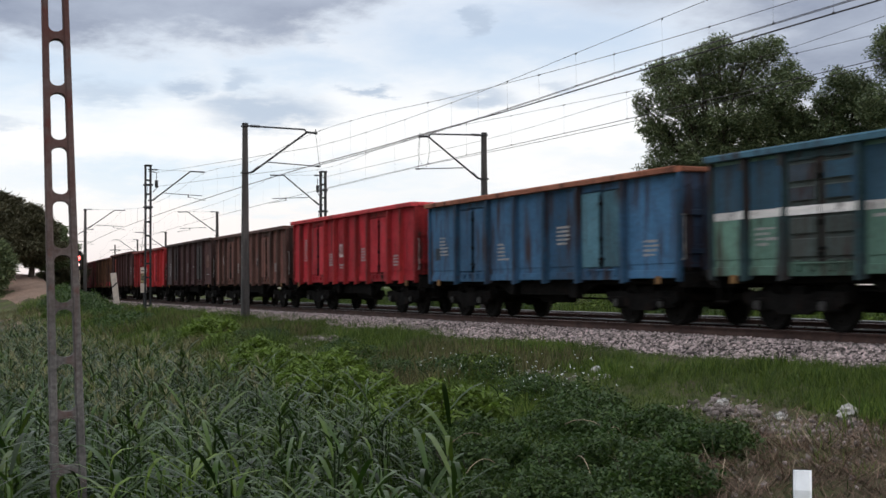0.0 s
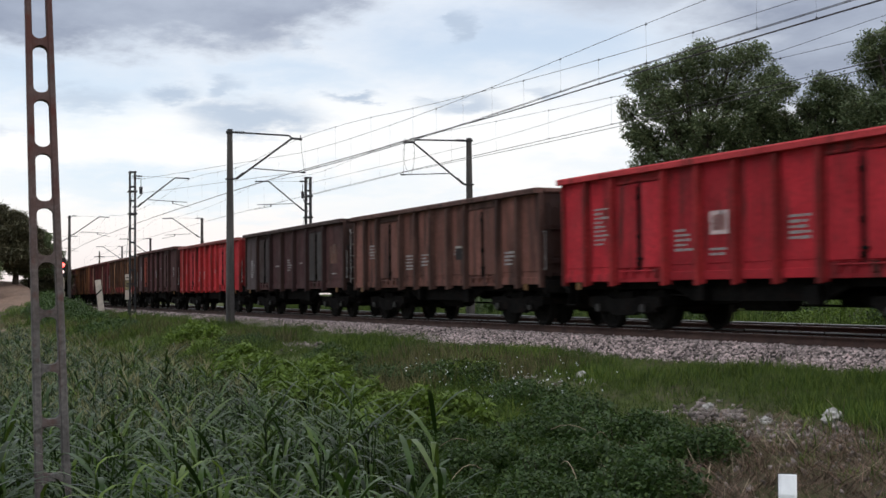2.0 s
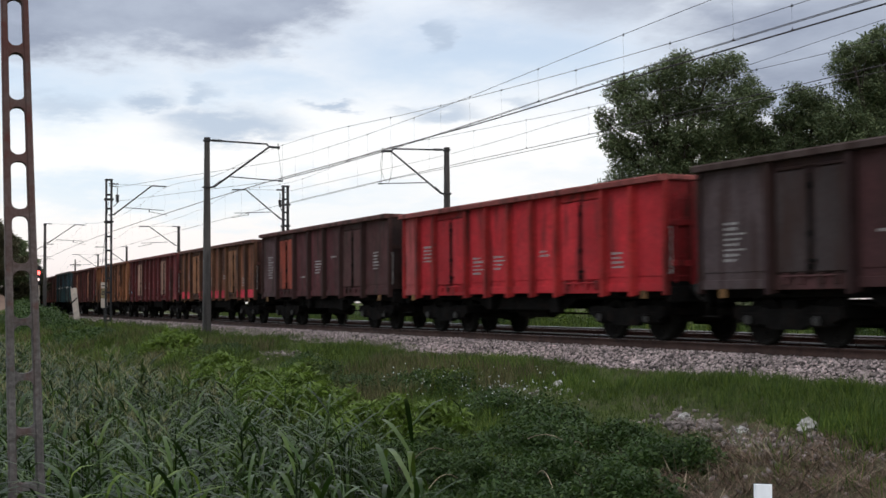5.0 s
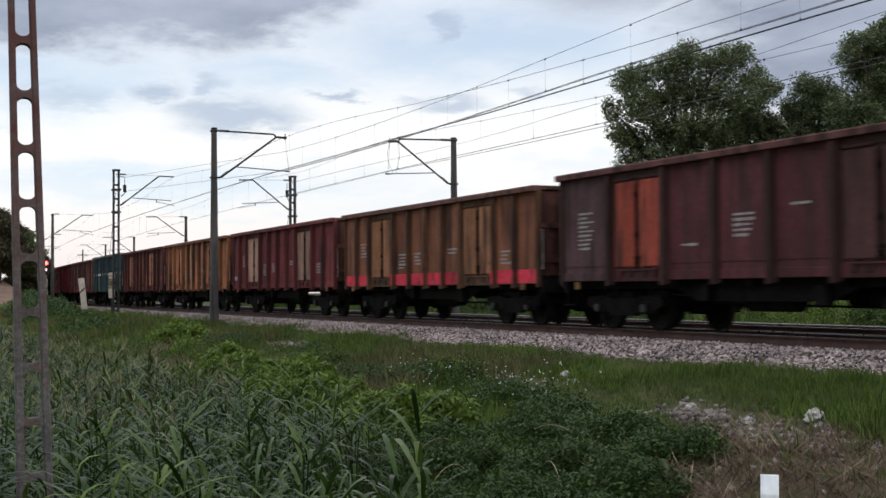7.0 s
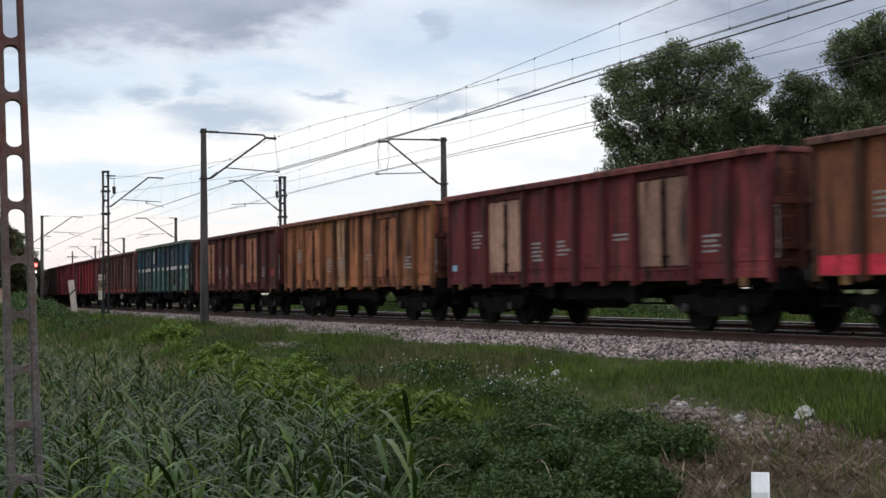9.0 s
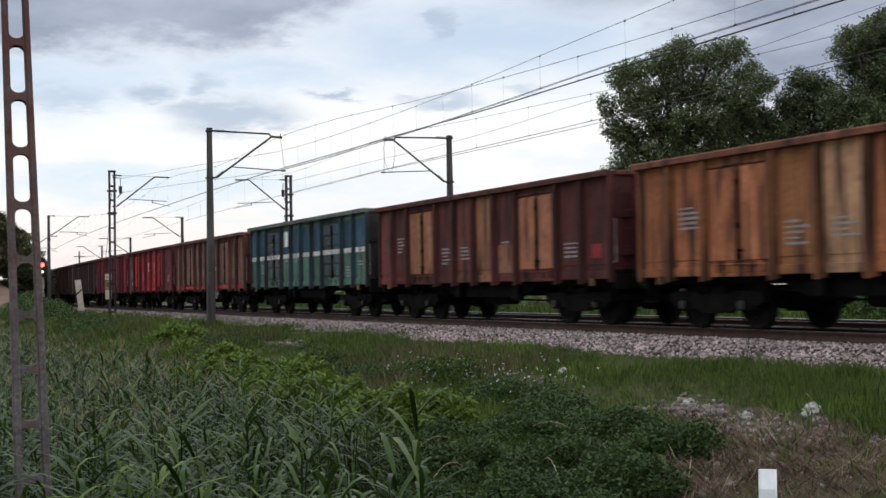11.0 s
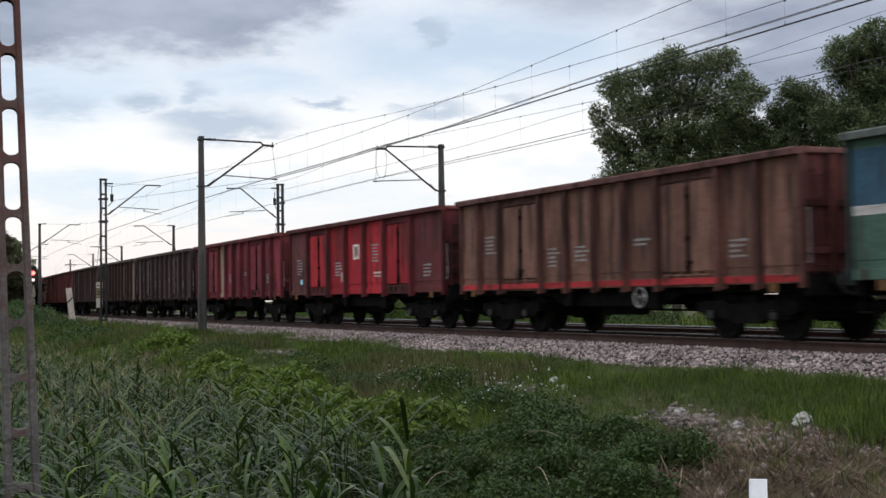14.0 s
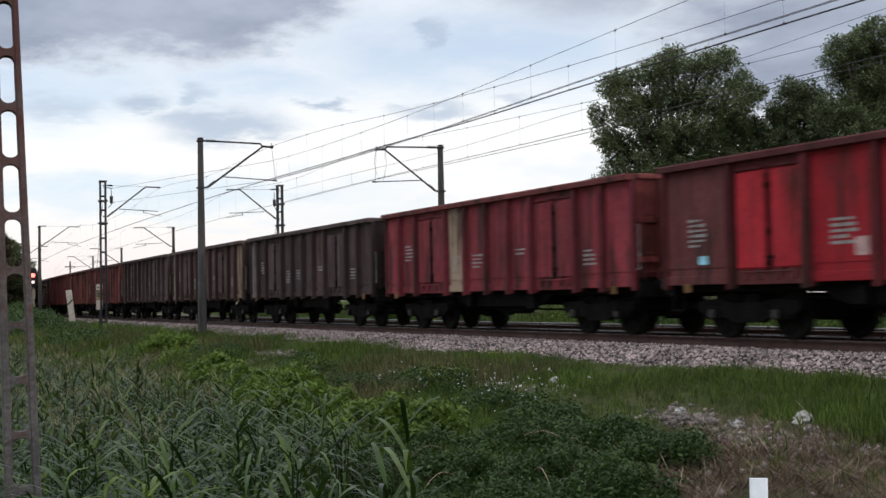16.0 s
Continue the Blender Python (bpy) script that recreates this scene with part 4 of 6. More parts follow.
# ---------------------------------------------------------------- overhead line


def tube_mesh(name, pts, r, mat, sides=4):
    """A thin wire through points."""
    pts = np.array([tuple(p) for p in pts])
    n = len(pts)
    d = np.gradient(pts, axis=0)
    d /= np.linalg.norm(d, axis=1)[:, None]
    side = np.cross(d, (0, 0, 1.0))
    nrm = np.linalg.norm(side, axis=1)
    side = np.where(nrm[:, None] > 1e-3, side / np.maximum(nrm, 1e-6)[:, None], (1.0, 0, 0))
    up = np.cross(side, d)
    a = np.arange(sides) * math.tau / sides
    v = pts[:, None] + r * (np.cos(a)[None, :, None] * side[:, None] + np.sin(a)[None, :, None] * up[:, None])
    i = (np.arange(n - 1) * sides)[:, None]
    j, k = np.arange(sides)[None], (np.arange(sides)[None] + 1) % sides
    f = np.stack([i + j, i + k, i + sides + k, i + sides + j], -1).reshape(-1, 4)
    return from_arrays(name, v.reshape(-1, 3), f, [mat])


def smooth_line(knots, step=1.0):
    """A soft curve (s, z) through knots."""
    s, z = np.array([k[0] for k in knots], float), np.array([k[1] for k in knots], float)
    o = np.argsort(s)
    s, z = s[o], z[o]
    g = np.gradient(z, s)
    out = []
    for q in np.arange(s[0], s[-1] + step / 2, step):
        i = int(np.clip(np.searchsorted(s, q) - 1, 0, len(s) - 2))
        h = s[i + 1] - s[i]
        u = min(1.0, (q - s[i]) / h)
        out.append((q, (1 + 2 * u) * (1 - u) ** 2 * z[i] + u * (1 - u) ** 2 * h * g[i] + u * u * (3 - 2 * u) * z[i + 1] + u * u * (u - 1) * h * g[i + 1]))
    return out


def spans(posts, top, sag):
    k = []
    for a, b in zip(posts, posts[1:]):
        d = sag * min(1.6, (b - a) / 45)
        k += [(a, top), (a * 0.75 + b * 0.25, top - d * 0.78), ((a + b) / 2, top - d), (a * 0.25 + b * 0.75, top - d * 0.78)]
    return k + [(posts[-1], top)]


MASTS = [-42, 5, 50, 73.5, 110, 140, 180, 225, 270]


def build_wires():
    # an overlap: the wires of one span rise to the near masts while those of the next are led off to the lattice masts
    near_top = smooth_line([(-42, 6.6), (-8, 7.3), (5, 6.72), (14, 6.38), (20.05, 6.29), (26.83, 6.37), (32.5, 6.52), (36.4, 6.66), (44.2, 7.03), (50.3, 7.16), (61, 6.95)] + spans(MASTS[3:], 7.35, 0.7))
    second = smooth_line([(5, 7.4), (14, 7.02), (22.49, 6.79), (28.1, 6.61), (32.0, 6.48), (35.4, 6.41), (38.8, 6.37), (42.3, 6.36), (46, 6.39), (50, 6.48)])
    near_low = smooth_line([(-42, 5.87), (5, 5.85), (17.7, 5.83), (26.7, 5.78), (32.4, 5.74), (36, 5.76), (44, 5.79), (50, 5.84), (73.5, 5.87), (270, 5.87)])
    second_low = smooth_line([(5, 5.98), (18.1, 5.9), (25.9, 5.84), (30.2, 5.75), (35.8, 5.67), (43.5, 5.65), (50, 5.71)])
    far_top = smooth_line([(-42, 6.5), (-8, 7.1), (5, 6.7), (14, 6.42), (21.9, 6.33), (25.1, 6.37), (31.3, 6.48), (36.5, 6.64), (39.8, 6.75), (49.7, 7.08), (61, 6.8)] + spans(MASTS[3:], 7.2, 0.6))
    far_second = smooth_line([(5, 7.5), (14, 7.1), (22.15, 6.76), (25.9, 6.58), (31.7, 6.41), (35.1, 6.36), (39, 6.27), (41.7, 6.24), (50, 6.3)])
    far_low = smooth_line([(-42, 5.76), (22.5, 5.77), (32, 5.72), (40, 5.74), (48, 5.78), (73.5, 5.8), (270, 5.8)])
    far_second_low = smooth_line([(5, 5.75), (22.5, 5.69), (32, 5.66), (40, 5.7), (50, 5.82)])
    for name, rows, lat, r, label in (
            ("messenger_wire", near_top, 0.0, 0.007, "dark messenger wire above the near track"), ("messenger_wire", second, 0.25, 0.007, "dark second messenger wire of an overlap span"),
            ("contact_wire", near_low, 0.025, 0.009, "copper contact wire above the near track"), ("contact_wire", near_low, -0.025, 0.009, "copper contact wire above the near track"),
            ("contact_wire", second_low, 0.27, 0.008, "copper contact wire of an overlap span"), ("contact_wire", second_low, 0.20, 0.008, "copper contact wire of an overlap span"),
            ("messenger_wire", far_top, -4.0, 0.006, "dark messenger wire above the far track"), ("messenger_wire", far_second, -4.25, 0.006, "dark second messenger wire above the far track"),
            ("contact_wire", far_low, -4.0, 0.010, "copper contact wire above the far track"), ("contact_wire", far_second_low, -4.2, 0.009, "copper contact wire of the far overlap span")):
        ob = new(name, tube_mesh(name, [on_line(s, lat, z) for s, z in rows], r, M_WIRE))
        tagged(ob, label, "overhead wire", group="overhead wires", kind="structure")

    def z_at(rows, s):
        return float(np.interp(s, [a for a, _ in rows], [b for _, b in rows]))

    clip = shape("clip", lambda bm: (box(bm, -0.03, 0.03, -0.009, 0.009, -0.012, 0.028, 0.004), rod(bm, (0, 0, 0.02), (0, 0, 0.05), 0.007, sides=5)), M_ARM)
    for rows, low, lat, first, count in ((near_top, near_low, 0.0, 14.95, 34), (second, second_low, 0.235, 16.4, 9), (far_top, far_low, -4.0, 13.2, 34)):
        for k in range(count):
            s = first + k * 3.9
            z, z0 = z_at(rows, s), z_at(low, s)
            if z - z0 < 0.2:
                continue
            ob = new("dropper", tube_mesh("dropper", [on_line(s, lat, z0), on_line(s, lat, (z0 + z) / 2), on_line(s + 0.02, lat, z)], 0.002, M_WIRE))
            tagged(ob, "thin wire dropper holding the contact wire", "dropper", group="droppers of the overhead line", kind="structure")
            for at in (z0, z - 0.015):
                put("clip", clip, ob, line_pose(s, lat, at))


def arm_parts(mast, reach, top, side, lattice=False, tie=True):
    """Bracket: top bar, brace, steady arm and hangers. The mast stands at 0; the arm goes towards side."""
    def bar(bm):
        rod(bm, (0, 0, top - 0.06), (0, side * (reach - 0.66), top - 0.11), 0.034, sides=8)
        for k in range(5):
            rod(bm, (0, side * (0.22 + k * 0.08), top - 0.063), (0, side * (0.26 + k * 0.08), top - 0.064), 0.055, sides=8)
        rod(bm, (0, side * (reach - 0.67), top - 0.11), (0, side * (reach - 0.58), top - 0.22), 0.034, sides=8)
        rod(bm, (0, side * (reach - 0.60), top - 0.215), (0, side * (reach - 0.15), top - 0.235), 0.045, sides=8)
        rod(bm, (0, side * (reach - 0.2), top - 0.24), (0, side * (reach - 0.2), top - 0.08), 0.018, sides=6)
        box(bm, -0.05, 0.05, min(side * (reach - 0.24), side * (reach - 0.14)), max(side * (reach - 0.24), side * (reach - 0.14)), top - 0.29, top - 0.18, 0.01)

    def tip_bar(bm):
        # no tie along the top: a short tip on the strut, held by a thin rod from a stub on the mast
        z = top - 0.22 if lattice else top - 0.02
        rod(bm, (0, side * (reach - 0.72), z), (0, side * (reach + 0.1), z - 0.02), 0.038, sides=8)
        rod(bm, (0, 0, z + 0.05), (0, side * 0.55, z + 0.04), 0.03, sides=6)
        for k in range(4):
            rod(bm, (0, side * (0.22 + k * 0.08), z + 0.046), (0, side * (0.26 + k * 0.08), z + 0.045), 0.05, sides=8)
        rod(bm, (0, side * 0.55, z + 0.04), (0, side * (reach - 0.7), z + 0.01), 0.007, sides=4)

    def brace(bm):
        foot = top - (1.92 if tie or lattice else 1.55)
        join = (reach - 0.58, top - 0.23) if tie else (reach - 0.72, (top - 0.22) if lattice else top - 0.02)
        rod(bm, (0, 0, foot), (0, side * 0.28, foot + 0.02), 0.035, sides=8)
        for k in range(5):
            rod(bm, (0, side * (0.28 + k * 0.06), foot + 0.03 + k * 0.05), (0, side * (0.31 + k * 0.06), foot + 0.055 + k * 0.05), 0.055, sides=8)
        rod(bm, (0, side * 0.28, foot + 0.02), (0, side * join[0], join[1]), 0.038, sides=8)

    def steady(bm):
        z = top - (1.50 if tie else 1.52 if lattice else 1.3)
        rod(bm, (0, side * 0.88, z + 0.03), (0, side * (reach - 0.05), z - 0.08), 0.022, sides=6)
        if tie:
            box(bm, -0.03, 0.03, min(side * (reach - 0.2), side * reach), max(side * (reach - 0.2), side * reach), z - 0.11, z - 0.05, 0.008)
        else:
            rod(bm, (0, side * (reach - 0.85), z), (0, side * (reach - 0.85), z - 0.2), 0.03, sides=6)
            rod(bm, (0, side * (reach - 0.85), z - 0.16), (0, side * (reach + 0.15), z - 0.36), 0.016, sides=6)

    def hanger(bm):
        # jumper loops from the tip down to the contact wire
        for x, y0, y1, bow in ((0.0, reach - 0.2, reach - 0.12, 0.0), (0.1, reach - 0.16, reach - 0.3, 0.16), (-0.1, reach - 0.62, reach - 0.5, -0.1)) if side < 0 else ((0.0, reach - 0.2, reach - 0.05, 0.0),):
            last = None
            for k in range(9):
                u = k / 8
                q = (x, side * (y0 + (y1 - y0) * u + bow * math.sin(math.pi * u)), top - 0.25 - 1.28 * u)
                if last:
                    rod(bm, last, q, 0.007, sides=4)
                last = q

    put("bracket_bar", shape("bracket_bar", bar if tie else tip_bar, M_ARM), mast)
    put("bracket_brace", shape("bracket_brace", brace, M_ARM), mast)
    put("steady_arm", shape("steady_arm", steady, M_ARM), mast)
    if tie:
        put("hanger", shape("hanger", hanger, M_WIRE), mast)


def build_masts():
    def concrete(height, w0=0.31, w1=0.185):
        def b(bm):
            rings = []
            for z, w in ((-1.0, w0), (0.0, w0), (height, w1)):
                h = w / 2
                c = 0.25 * h
                o = [(h, -h + c), (h, h - c), (h - c, h), (-h + c, h), (-h, h - c), (-h, -h + c), (-h + c, -h), (h - c, -h)]
                rings.append([bm.verts.new((x, y, z)) for x, y in o])
            for a, c in zip(rings, rings[1:]):
                for i in range(8):
                    bm.faces.new((a[i], a[(i + 1) % 8], c[(i + 1) % 8], c[i]))
            bm.faces.new(rings[-1]), bm.faces.new(rings[0][::-1])
        return b

    def cap(height):
        return lambda bm: (box(bm, -0.13, 0.13, -0.13, 0.13, height - 0.12, height - 0.02, 0.02), box(bm, -0.11, 0.11, -0.11, 0.11, height + 0.001, height + 0.05, 0.02))

    def clamp(z):
        return lambda bm: box(bm, -0.15, 0.15, -0.15, 0.15, z - 0.035, z + 0.035, 0.01)

    for lat, s, top in ((3.1, 50.0, 7.28), (-7.1, 49.7, 7.28), (3.1, 110.0, 7.33), (-7.1, 106.2, 7.05), (-7.1, 138.3, 6.7), (3.1, 144.0, 7.2), (-7.1, 172.0, 7.1), (3.1, 5.0, 7.3), (-7.1, 4.0, 7.3)):
        m = tagged(new("catenary_mast"), "tapered grey concrete mast with a steel bracket arm", "catenary mast", group="catenary masts")
        m.matrix_basis = line_pose(s, lat, 0)
        side = 1 if lat > 0 else -1
        put("post", shape("post", concrete(top), M_MAST), m)
        put("cap", shape("cap", cap(top), M_ARM), m)
        put("clamp", shape("clamp", clamp(top - 1.92), M_ARM), m)
        arm_parts(m, 3.1, top, side, tie=s < 60)
        def holes(bm, side=side, top=top):
            for k in range(9):
                z = top - 2.3 - k * 0.42
                w = 0.185 + (0.31 - 0.185) * (top - z) / top
                rod(bm, (-w / 2 - 0.004, 0, z), (-w / 2 + 0.01, 0, z), 0.022, sides=6)
                rod(bm, (0, -w / 2 - 0.004, z), (0, -w / 2 + 0.01, z), 0.022, sides=6)
        if s < 60:
            put("bolt_holes", shape("bolt_holes", holes, M_MARK), m)

    # lattice masts of the anchor span
    for lat, s, top in ((3.1, 73.5, 7.72), (-7.1, 73.5, 7.65)):
        m = tagged(new("lattice_mast"), "dark steel lattice mast with bracket arm and tension insulator", "catenary mast", group="lattice masts")
        m.matrix_basis = line_pose(s, lat, 0)
        side = 1 if lat > 0 else -1

        def chord(x, y):
            return lambda bm: box(bm, x - 0.035, x + 0.035, y - 0.035, y + 0.035, -0.9, top)
        for x in (-0.14, 0.14):
            for y in (-0.14, 0.14):
                put("chord", shape("chord", chord(x, y), M_ARM), m)

        def lacing(bm):
            for k in range(10):
                z = -0.2 + k * 0.78
                box(bm, -0.175, 0.175, -0.15, -0.13, z, z + 0.09)
                box(bm, -0.175, 0.175, 0.13, 0.15, z, z + 0.09)
                box(bm, -0.15, -0.13, -0.13, 0.13, z + 0.02, z + 0.11)
                box(bm, 0.13, 0.15, -0.13, 0.13, z + 0.02, z + 0.11)
            box(bm, -0.2, 0.2, -0.2, 0.2, top - 0.05, top + 0.04, 0.01)
            for z in (top - 1.15, top - 2.4):
                box(bm, -0.24, 0.24, -0.24, 0.24, z, z + 0.10, 0.01)
        put("lacing", shape("lacing", lacing, M_ARM), m)["kind"] = "stuff"
        arm_parts(m, 3.1, top - 0.05, side, lattice=True, tie=False)

        def tension(bm):
            rod(bm, (0.2, 0, top - 0.35), (0.8, side * 0.4, top - 0.45), 0.025, sides=6)
            rod(bm, (0.15, side * 0.25, top - 1.5), (0.5, side * 0.5, top - 1.2), 0.02, sides=6)
            rod(bm, (0.3, side * 0.42, top - 0.85), (0.3, side * 0.42, top - 1.25), 0.10, 0.08, sides=8)
            rod(bm, (0.3, side * 0.42, top - 0.45), (0.3, side * 0.42, top - 0.85), 0.02, sides=6)
        put("tension_insulator", shape("tension_insulator", tension, M_ARM), m)

        def stay(bm):
            rod(bm, (-0.1, 0, top - 1.2), (-4.6, 0, -0.4), 0.012, sides=5)
        put("stay_wire", shape("stay_wire", stay, M_WIRE), m)

        def feeder(bm):
            a = line_pose(73.5, lat).inverted()
            mid, high, low = (0.25, 6.48, 5.71) if side > 0 else (-4.25, 6.3, 5.82)
            rod(bm, (0.8, side * 0.4, top - 0.45), a @ on_line(50, mid, high), 0.008, sides=4)
            rod(bm, (0.5, side * 0.5, top - 1.2), a @ on_line(50, mid, low), 0.008, sides=4)
        put("anchored_wire", shape("anchored_wire", feeder, M_WIRE), m)


build_wires()
build_masts()

# ---------------------------------------------------------------- signs, signal, posts by the line
Y_SIGN = material("weathered_yellow_sign", (0.30, 0.24, 0.12), rough=0.7, vary=0.25, grain=9, stain=5, dirt=(0.10, 0.085, 0.07), dirt_amount=0.5)
W_SIGN = material("weathered_pale_sign", (0.55, 0.47, 0.40), rough=0.7, vary=0.15, grain=9, stain=4)
D_SIGN = material("black_sign_paint", (0.02, 0.02, 0.02), rough=0.6, vary=0.2)


def build_signs():
    p = tagged(new("marker_post"), "dark steel post with weathered yellow and white plates", "line marker")
    p.matrix_basis = line_pose(79.4, 2.45, -0.4)
    put("pole", shape("pole", lambda bm: rod(bm, (0, 0, -0.4), (0, 0, 2.4), 0.045, sides=8), M_ARM), p)
    turned = Matrix.Rotation(radians(68), 4, "Z")
    for z0, z1, m in ((2.12, 2.48, W_SIGN), (1.55, 2.09, Y_SIGN), (0.95, 1.52, W_SIGN)):
        put("plate", shape("plate", lambda bm: box(bm, -0.19, 0.19, -0.075, -0.05, z0, z1, 0.008), m), p, turned)
    for z in (1.72, 1.9, 2.25):
        put("bar", shape("bar", lambda bm: box(bm, -0.13, 0.13, -0.082, -0.0755, z, z + 0.05), D_SIGN), p, turned)

    b = tagged(new("trackside_board"), "leaning pale board with one black bar", "trackside board")
    b.matrix_basis = line_pose(83.0, 3.55, -0.5) @ Matrix.Rotation(radians(66), 4, "Z") @ Matrix.Rotation(radians(-7), 4, "Y")
    put("board", shape("board", lambda bm: box(bm, -0.19, 0.19, -0.03, 0.03, -0.3, 2.3, 0.015), W_SIGN), b)
    put("black_bar", shape("black_bar", lambda bm: prism(bm, [(-0.188, 1.35), (0.188, 1.62), (0.188, 1.72), (-0.188, 1.45)], "y", -0.036, -0.0305), D_SIGN), b)

    g = tagged(new("railway_signal"), "trackside colour-light signal showing a red light", "railway signal")
    g.matrix_basis = line_pose(114.0, 3.3, -0.5)
    t2 = Matrix.Rotation(radians(80), 4, "Z")
    put("mast", shape("mast", lambda bm: rod(bm, (0, 0, -0.3), (0, 0, 4.2), 0.07, sides=8), W_SIGN), g)
    put("lamp_head", shape("lamp_head", lambda bm: box(bm, -0.24, 0.24, -0.2, 0.0, 2.9, 4.5, 0.05), D_SIGN), g, t2)
    put("red_lamp", shape("red_lamp", lambda bm: rod(bm, (0, -0.235, 3.92), (0, -0.201, 3.92), 0.17, sides=14), glow("red_signal_light", (1.0, 0.07, 0.06), 9.0)), g, t2)
    put("white_lamp", shape("white_lamp", lambda bm: rod(bm, (0, -0.235, 3.35), (0, -0.201, 3.35), 0.12, sides=14), glow("pale_signal_light", (1.0, 0.72, 0.70), 1.6)), g, t2)
    for k in range(2):
        put("name_plate", shape("name_plate", lambda bm: box(bm, -0.15, 0.15, -0.11, -0.075, 1.0 + k * 0.9, 1.7 + k * 0.9, 0.01), W_SIGN), g, t2)

    # far telegraph pole beyond the bend
    q = tagged(new("utility_pole"), "thin wooden utility pole with one crossarm", "utility pole")
    q.matrix_basis = Matrix.Translation((-227, 41, -1)) @ Matrix.Rotation(radians(80), 4, "Z")
    put("pole", shape("pole", lambda bm: rod(bm, (0, 0, 0), (0, 0, 9.3), 0.16, 0.11, sides=8), M_BARK), q)
    put("crossarm", shape("crossarm", lambda bm: box(bm, -0.9, 0.9, -0.06, 0.06, 8.3, 8.45), M_BARK), q)


def build_ladder_post():
    """The pierced concrete pole by the field: two legs, rungs with rounded openings."""
    low, high, pitch, first = -3.4, 6.1, 0.4775, 0.675

    def width(z):
        return 0.226 + (3.5 - z) * 0.0175

    def leg(side):
        def b(bm):
            rings = []
            for z in np.linspace(low, high, 12):
                w, t = width(z), 0.052 + (3.5 - z) * 0.0042
                x0, x1 = side * w / 2, side * (w / 2 - t)
                d = 0.075
                xa, xb = min(x0, x1), max(x0, x1)
                c = 0.012
                o = [(xa, -d + c), (xa + c, -d), (xb - c, -d), (xb, -d + c), (xb, d - c), (xb - c, d), (xa + c, d), (xa, d - c)]
                rings.append([bm.verts.new((x, y, z)) for x, y in o])
            for a, c2 in zip(rings, rings[1:]):
                for i in range(8):
                    bm.faces.new((a[i], a[(i + 1) % 8], c2[(i + 1) % 8], c2[i]))
            bm.faces.new(rings[0][::-1]), bm.faces.new(rings[-1])
        return b

    p = tagged(new("pierced_pole"), "weathered concrete pole pierced by a row of rounded openings", "concrete pole")
    p.matrix_basis = Matrix.Translation((-11.88, 1.72, 0)) @ Matrix.Rotation(radians(86), 4, "Z") @ Matrix.Rotation(radians(-1.75), 4, "Y")
    for side in (-1, 1):
        put("leg", shape("leg", leg(side), M_CONCRETE), p)
    k0, k1 = int((low - first) / pitch) + 1, int((high - first) / pitch)
    for k in range(k0, k1 + 1):
        z = first + k * pitch
        w = width(z)
        t = 0.052 + (3.5 - z) * 0.0042
        xi = w / 2 - t + 0.002
        h, r = 0.030, 0.062

        def rung(bm):
            arc = [(r - r * math.cos(radians(a)), r - r * math.sin(radians(a))) for a in range(0, 91, 15)]
            top = [(-xi + a, h + b) for a, b in arc] + [(xi - a, h + b) for a, b in arc[::-1]]
            prism(bm, [(a, z + b) for a, b in top] + [(a, z - b) for a, b in top[::-1]], "y", -0.062, 0.062)
        put("rung", shape("rung", rung, M_CONCRETE), p)


def build_delineator():
    p = tagged(new("delineator_post"), "white plastic roadside post with a sloped top", "roadside post")
    z0 = float(ground_z(-6.95, 5.75))
    p.matrix_basis = Matrix.Translation((-6.95, 5.75, z0)) @ Matrix.Rotation(radians(50), 4, "Z")
    top = -0.405 - z0

    def body(bm):
        o = [(-0.06, -0.045), (-0.045, -0.055), (0.045, -0.055), (0.06, -0.045), (0.06, 0.045), (-0.06, 0.045)]
        a = [bm.verts.new((x, y, -0.25)) for x, y in o]
        b = [bm.verts.new((x, y, top - (0.12 if y < 0 else 0.0))) for x, y in o]
        top_ring = [bm.verts.new((x * 0.72, -0.005 if y < 0 else 0.035, top)) for x, y in o]
        for r0, r1 in ((a, b), (b, top_ring)):
            for i in range(6):
                bm.faces.new((r0[i], r0[(i + 1) % 6], r1[(i + 1) % 6], r1[i]))
        bm.faces.new(top_ring)
    put("body", shape("body", body, M_WHITE), p)
    put("rear_clip", shape("rear_clip", lambda bm: box(bm, -0.065, 0.055, 0.0455, 0.065, top - 0.3, top + 0.004, 0.008), M_ARM), p)


build_signs()
build_ladder_post()
build_delineator()

# ---------------------------------------------------------------- stones
RNG = np.random.default_rng(5)


def stone_templates(n=6):
    """Angular stones: boxes with jittered corners and chipped proportions."""
    out = []
    q = np.array([[3, 2, 1, 0], [4, 5, 6, 7], [0, 1, 5, 4], [1, 2, 6, 5], [2, 3, 7, 6], [3, 0, 4, 7]])
    for _ in range(n):
        v = np.array([(-1, -1, -1), (1, -1, -1), (1, 1, -1), (-1, 1, -1), (-1, -1, 1), (1, -1, 1), (1, 1, 1), (-1, 1, 1)], float)
        v *= RNG.uniform(0.75, 1.1, (1, 3)) * np.array([1.0, 0.8, 0.62])
        v += RNG.uniform(-0.34, 0.34, v.shape)
        e = Euler(RNG.uniform(-0.6, 0.6, 3)).to_matrix()
        out.append((v @ np.array(e).T * 0.5, q))
    return out


STONES = stone_templates()


def scatter_many(templates, places, sizes, lean=None, mats=None):
    pieces = []
    pick = RNG.integers(0, len(templates), len(places))
    for i, t in enumerate(templates):
        k = pick == i
        if k.any():
            idx = np.zeros(len(t[1]), int) if len(t) == 2 else t[2]
            pieces.append(scatter(t[:2], idx, places[k], RNG.uniform(0, math.tau, k.sum()), sizes[k], None if lean is None else lean[k]))
    return joined(pieces)


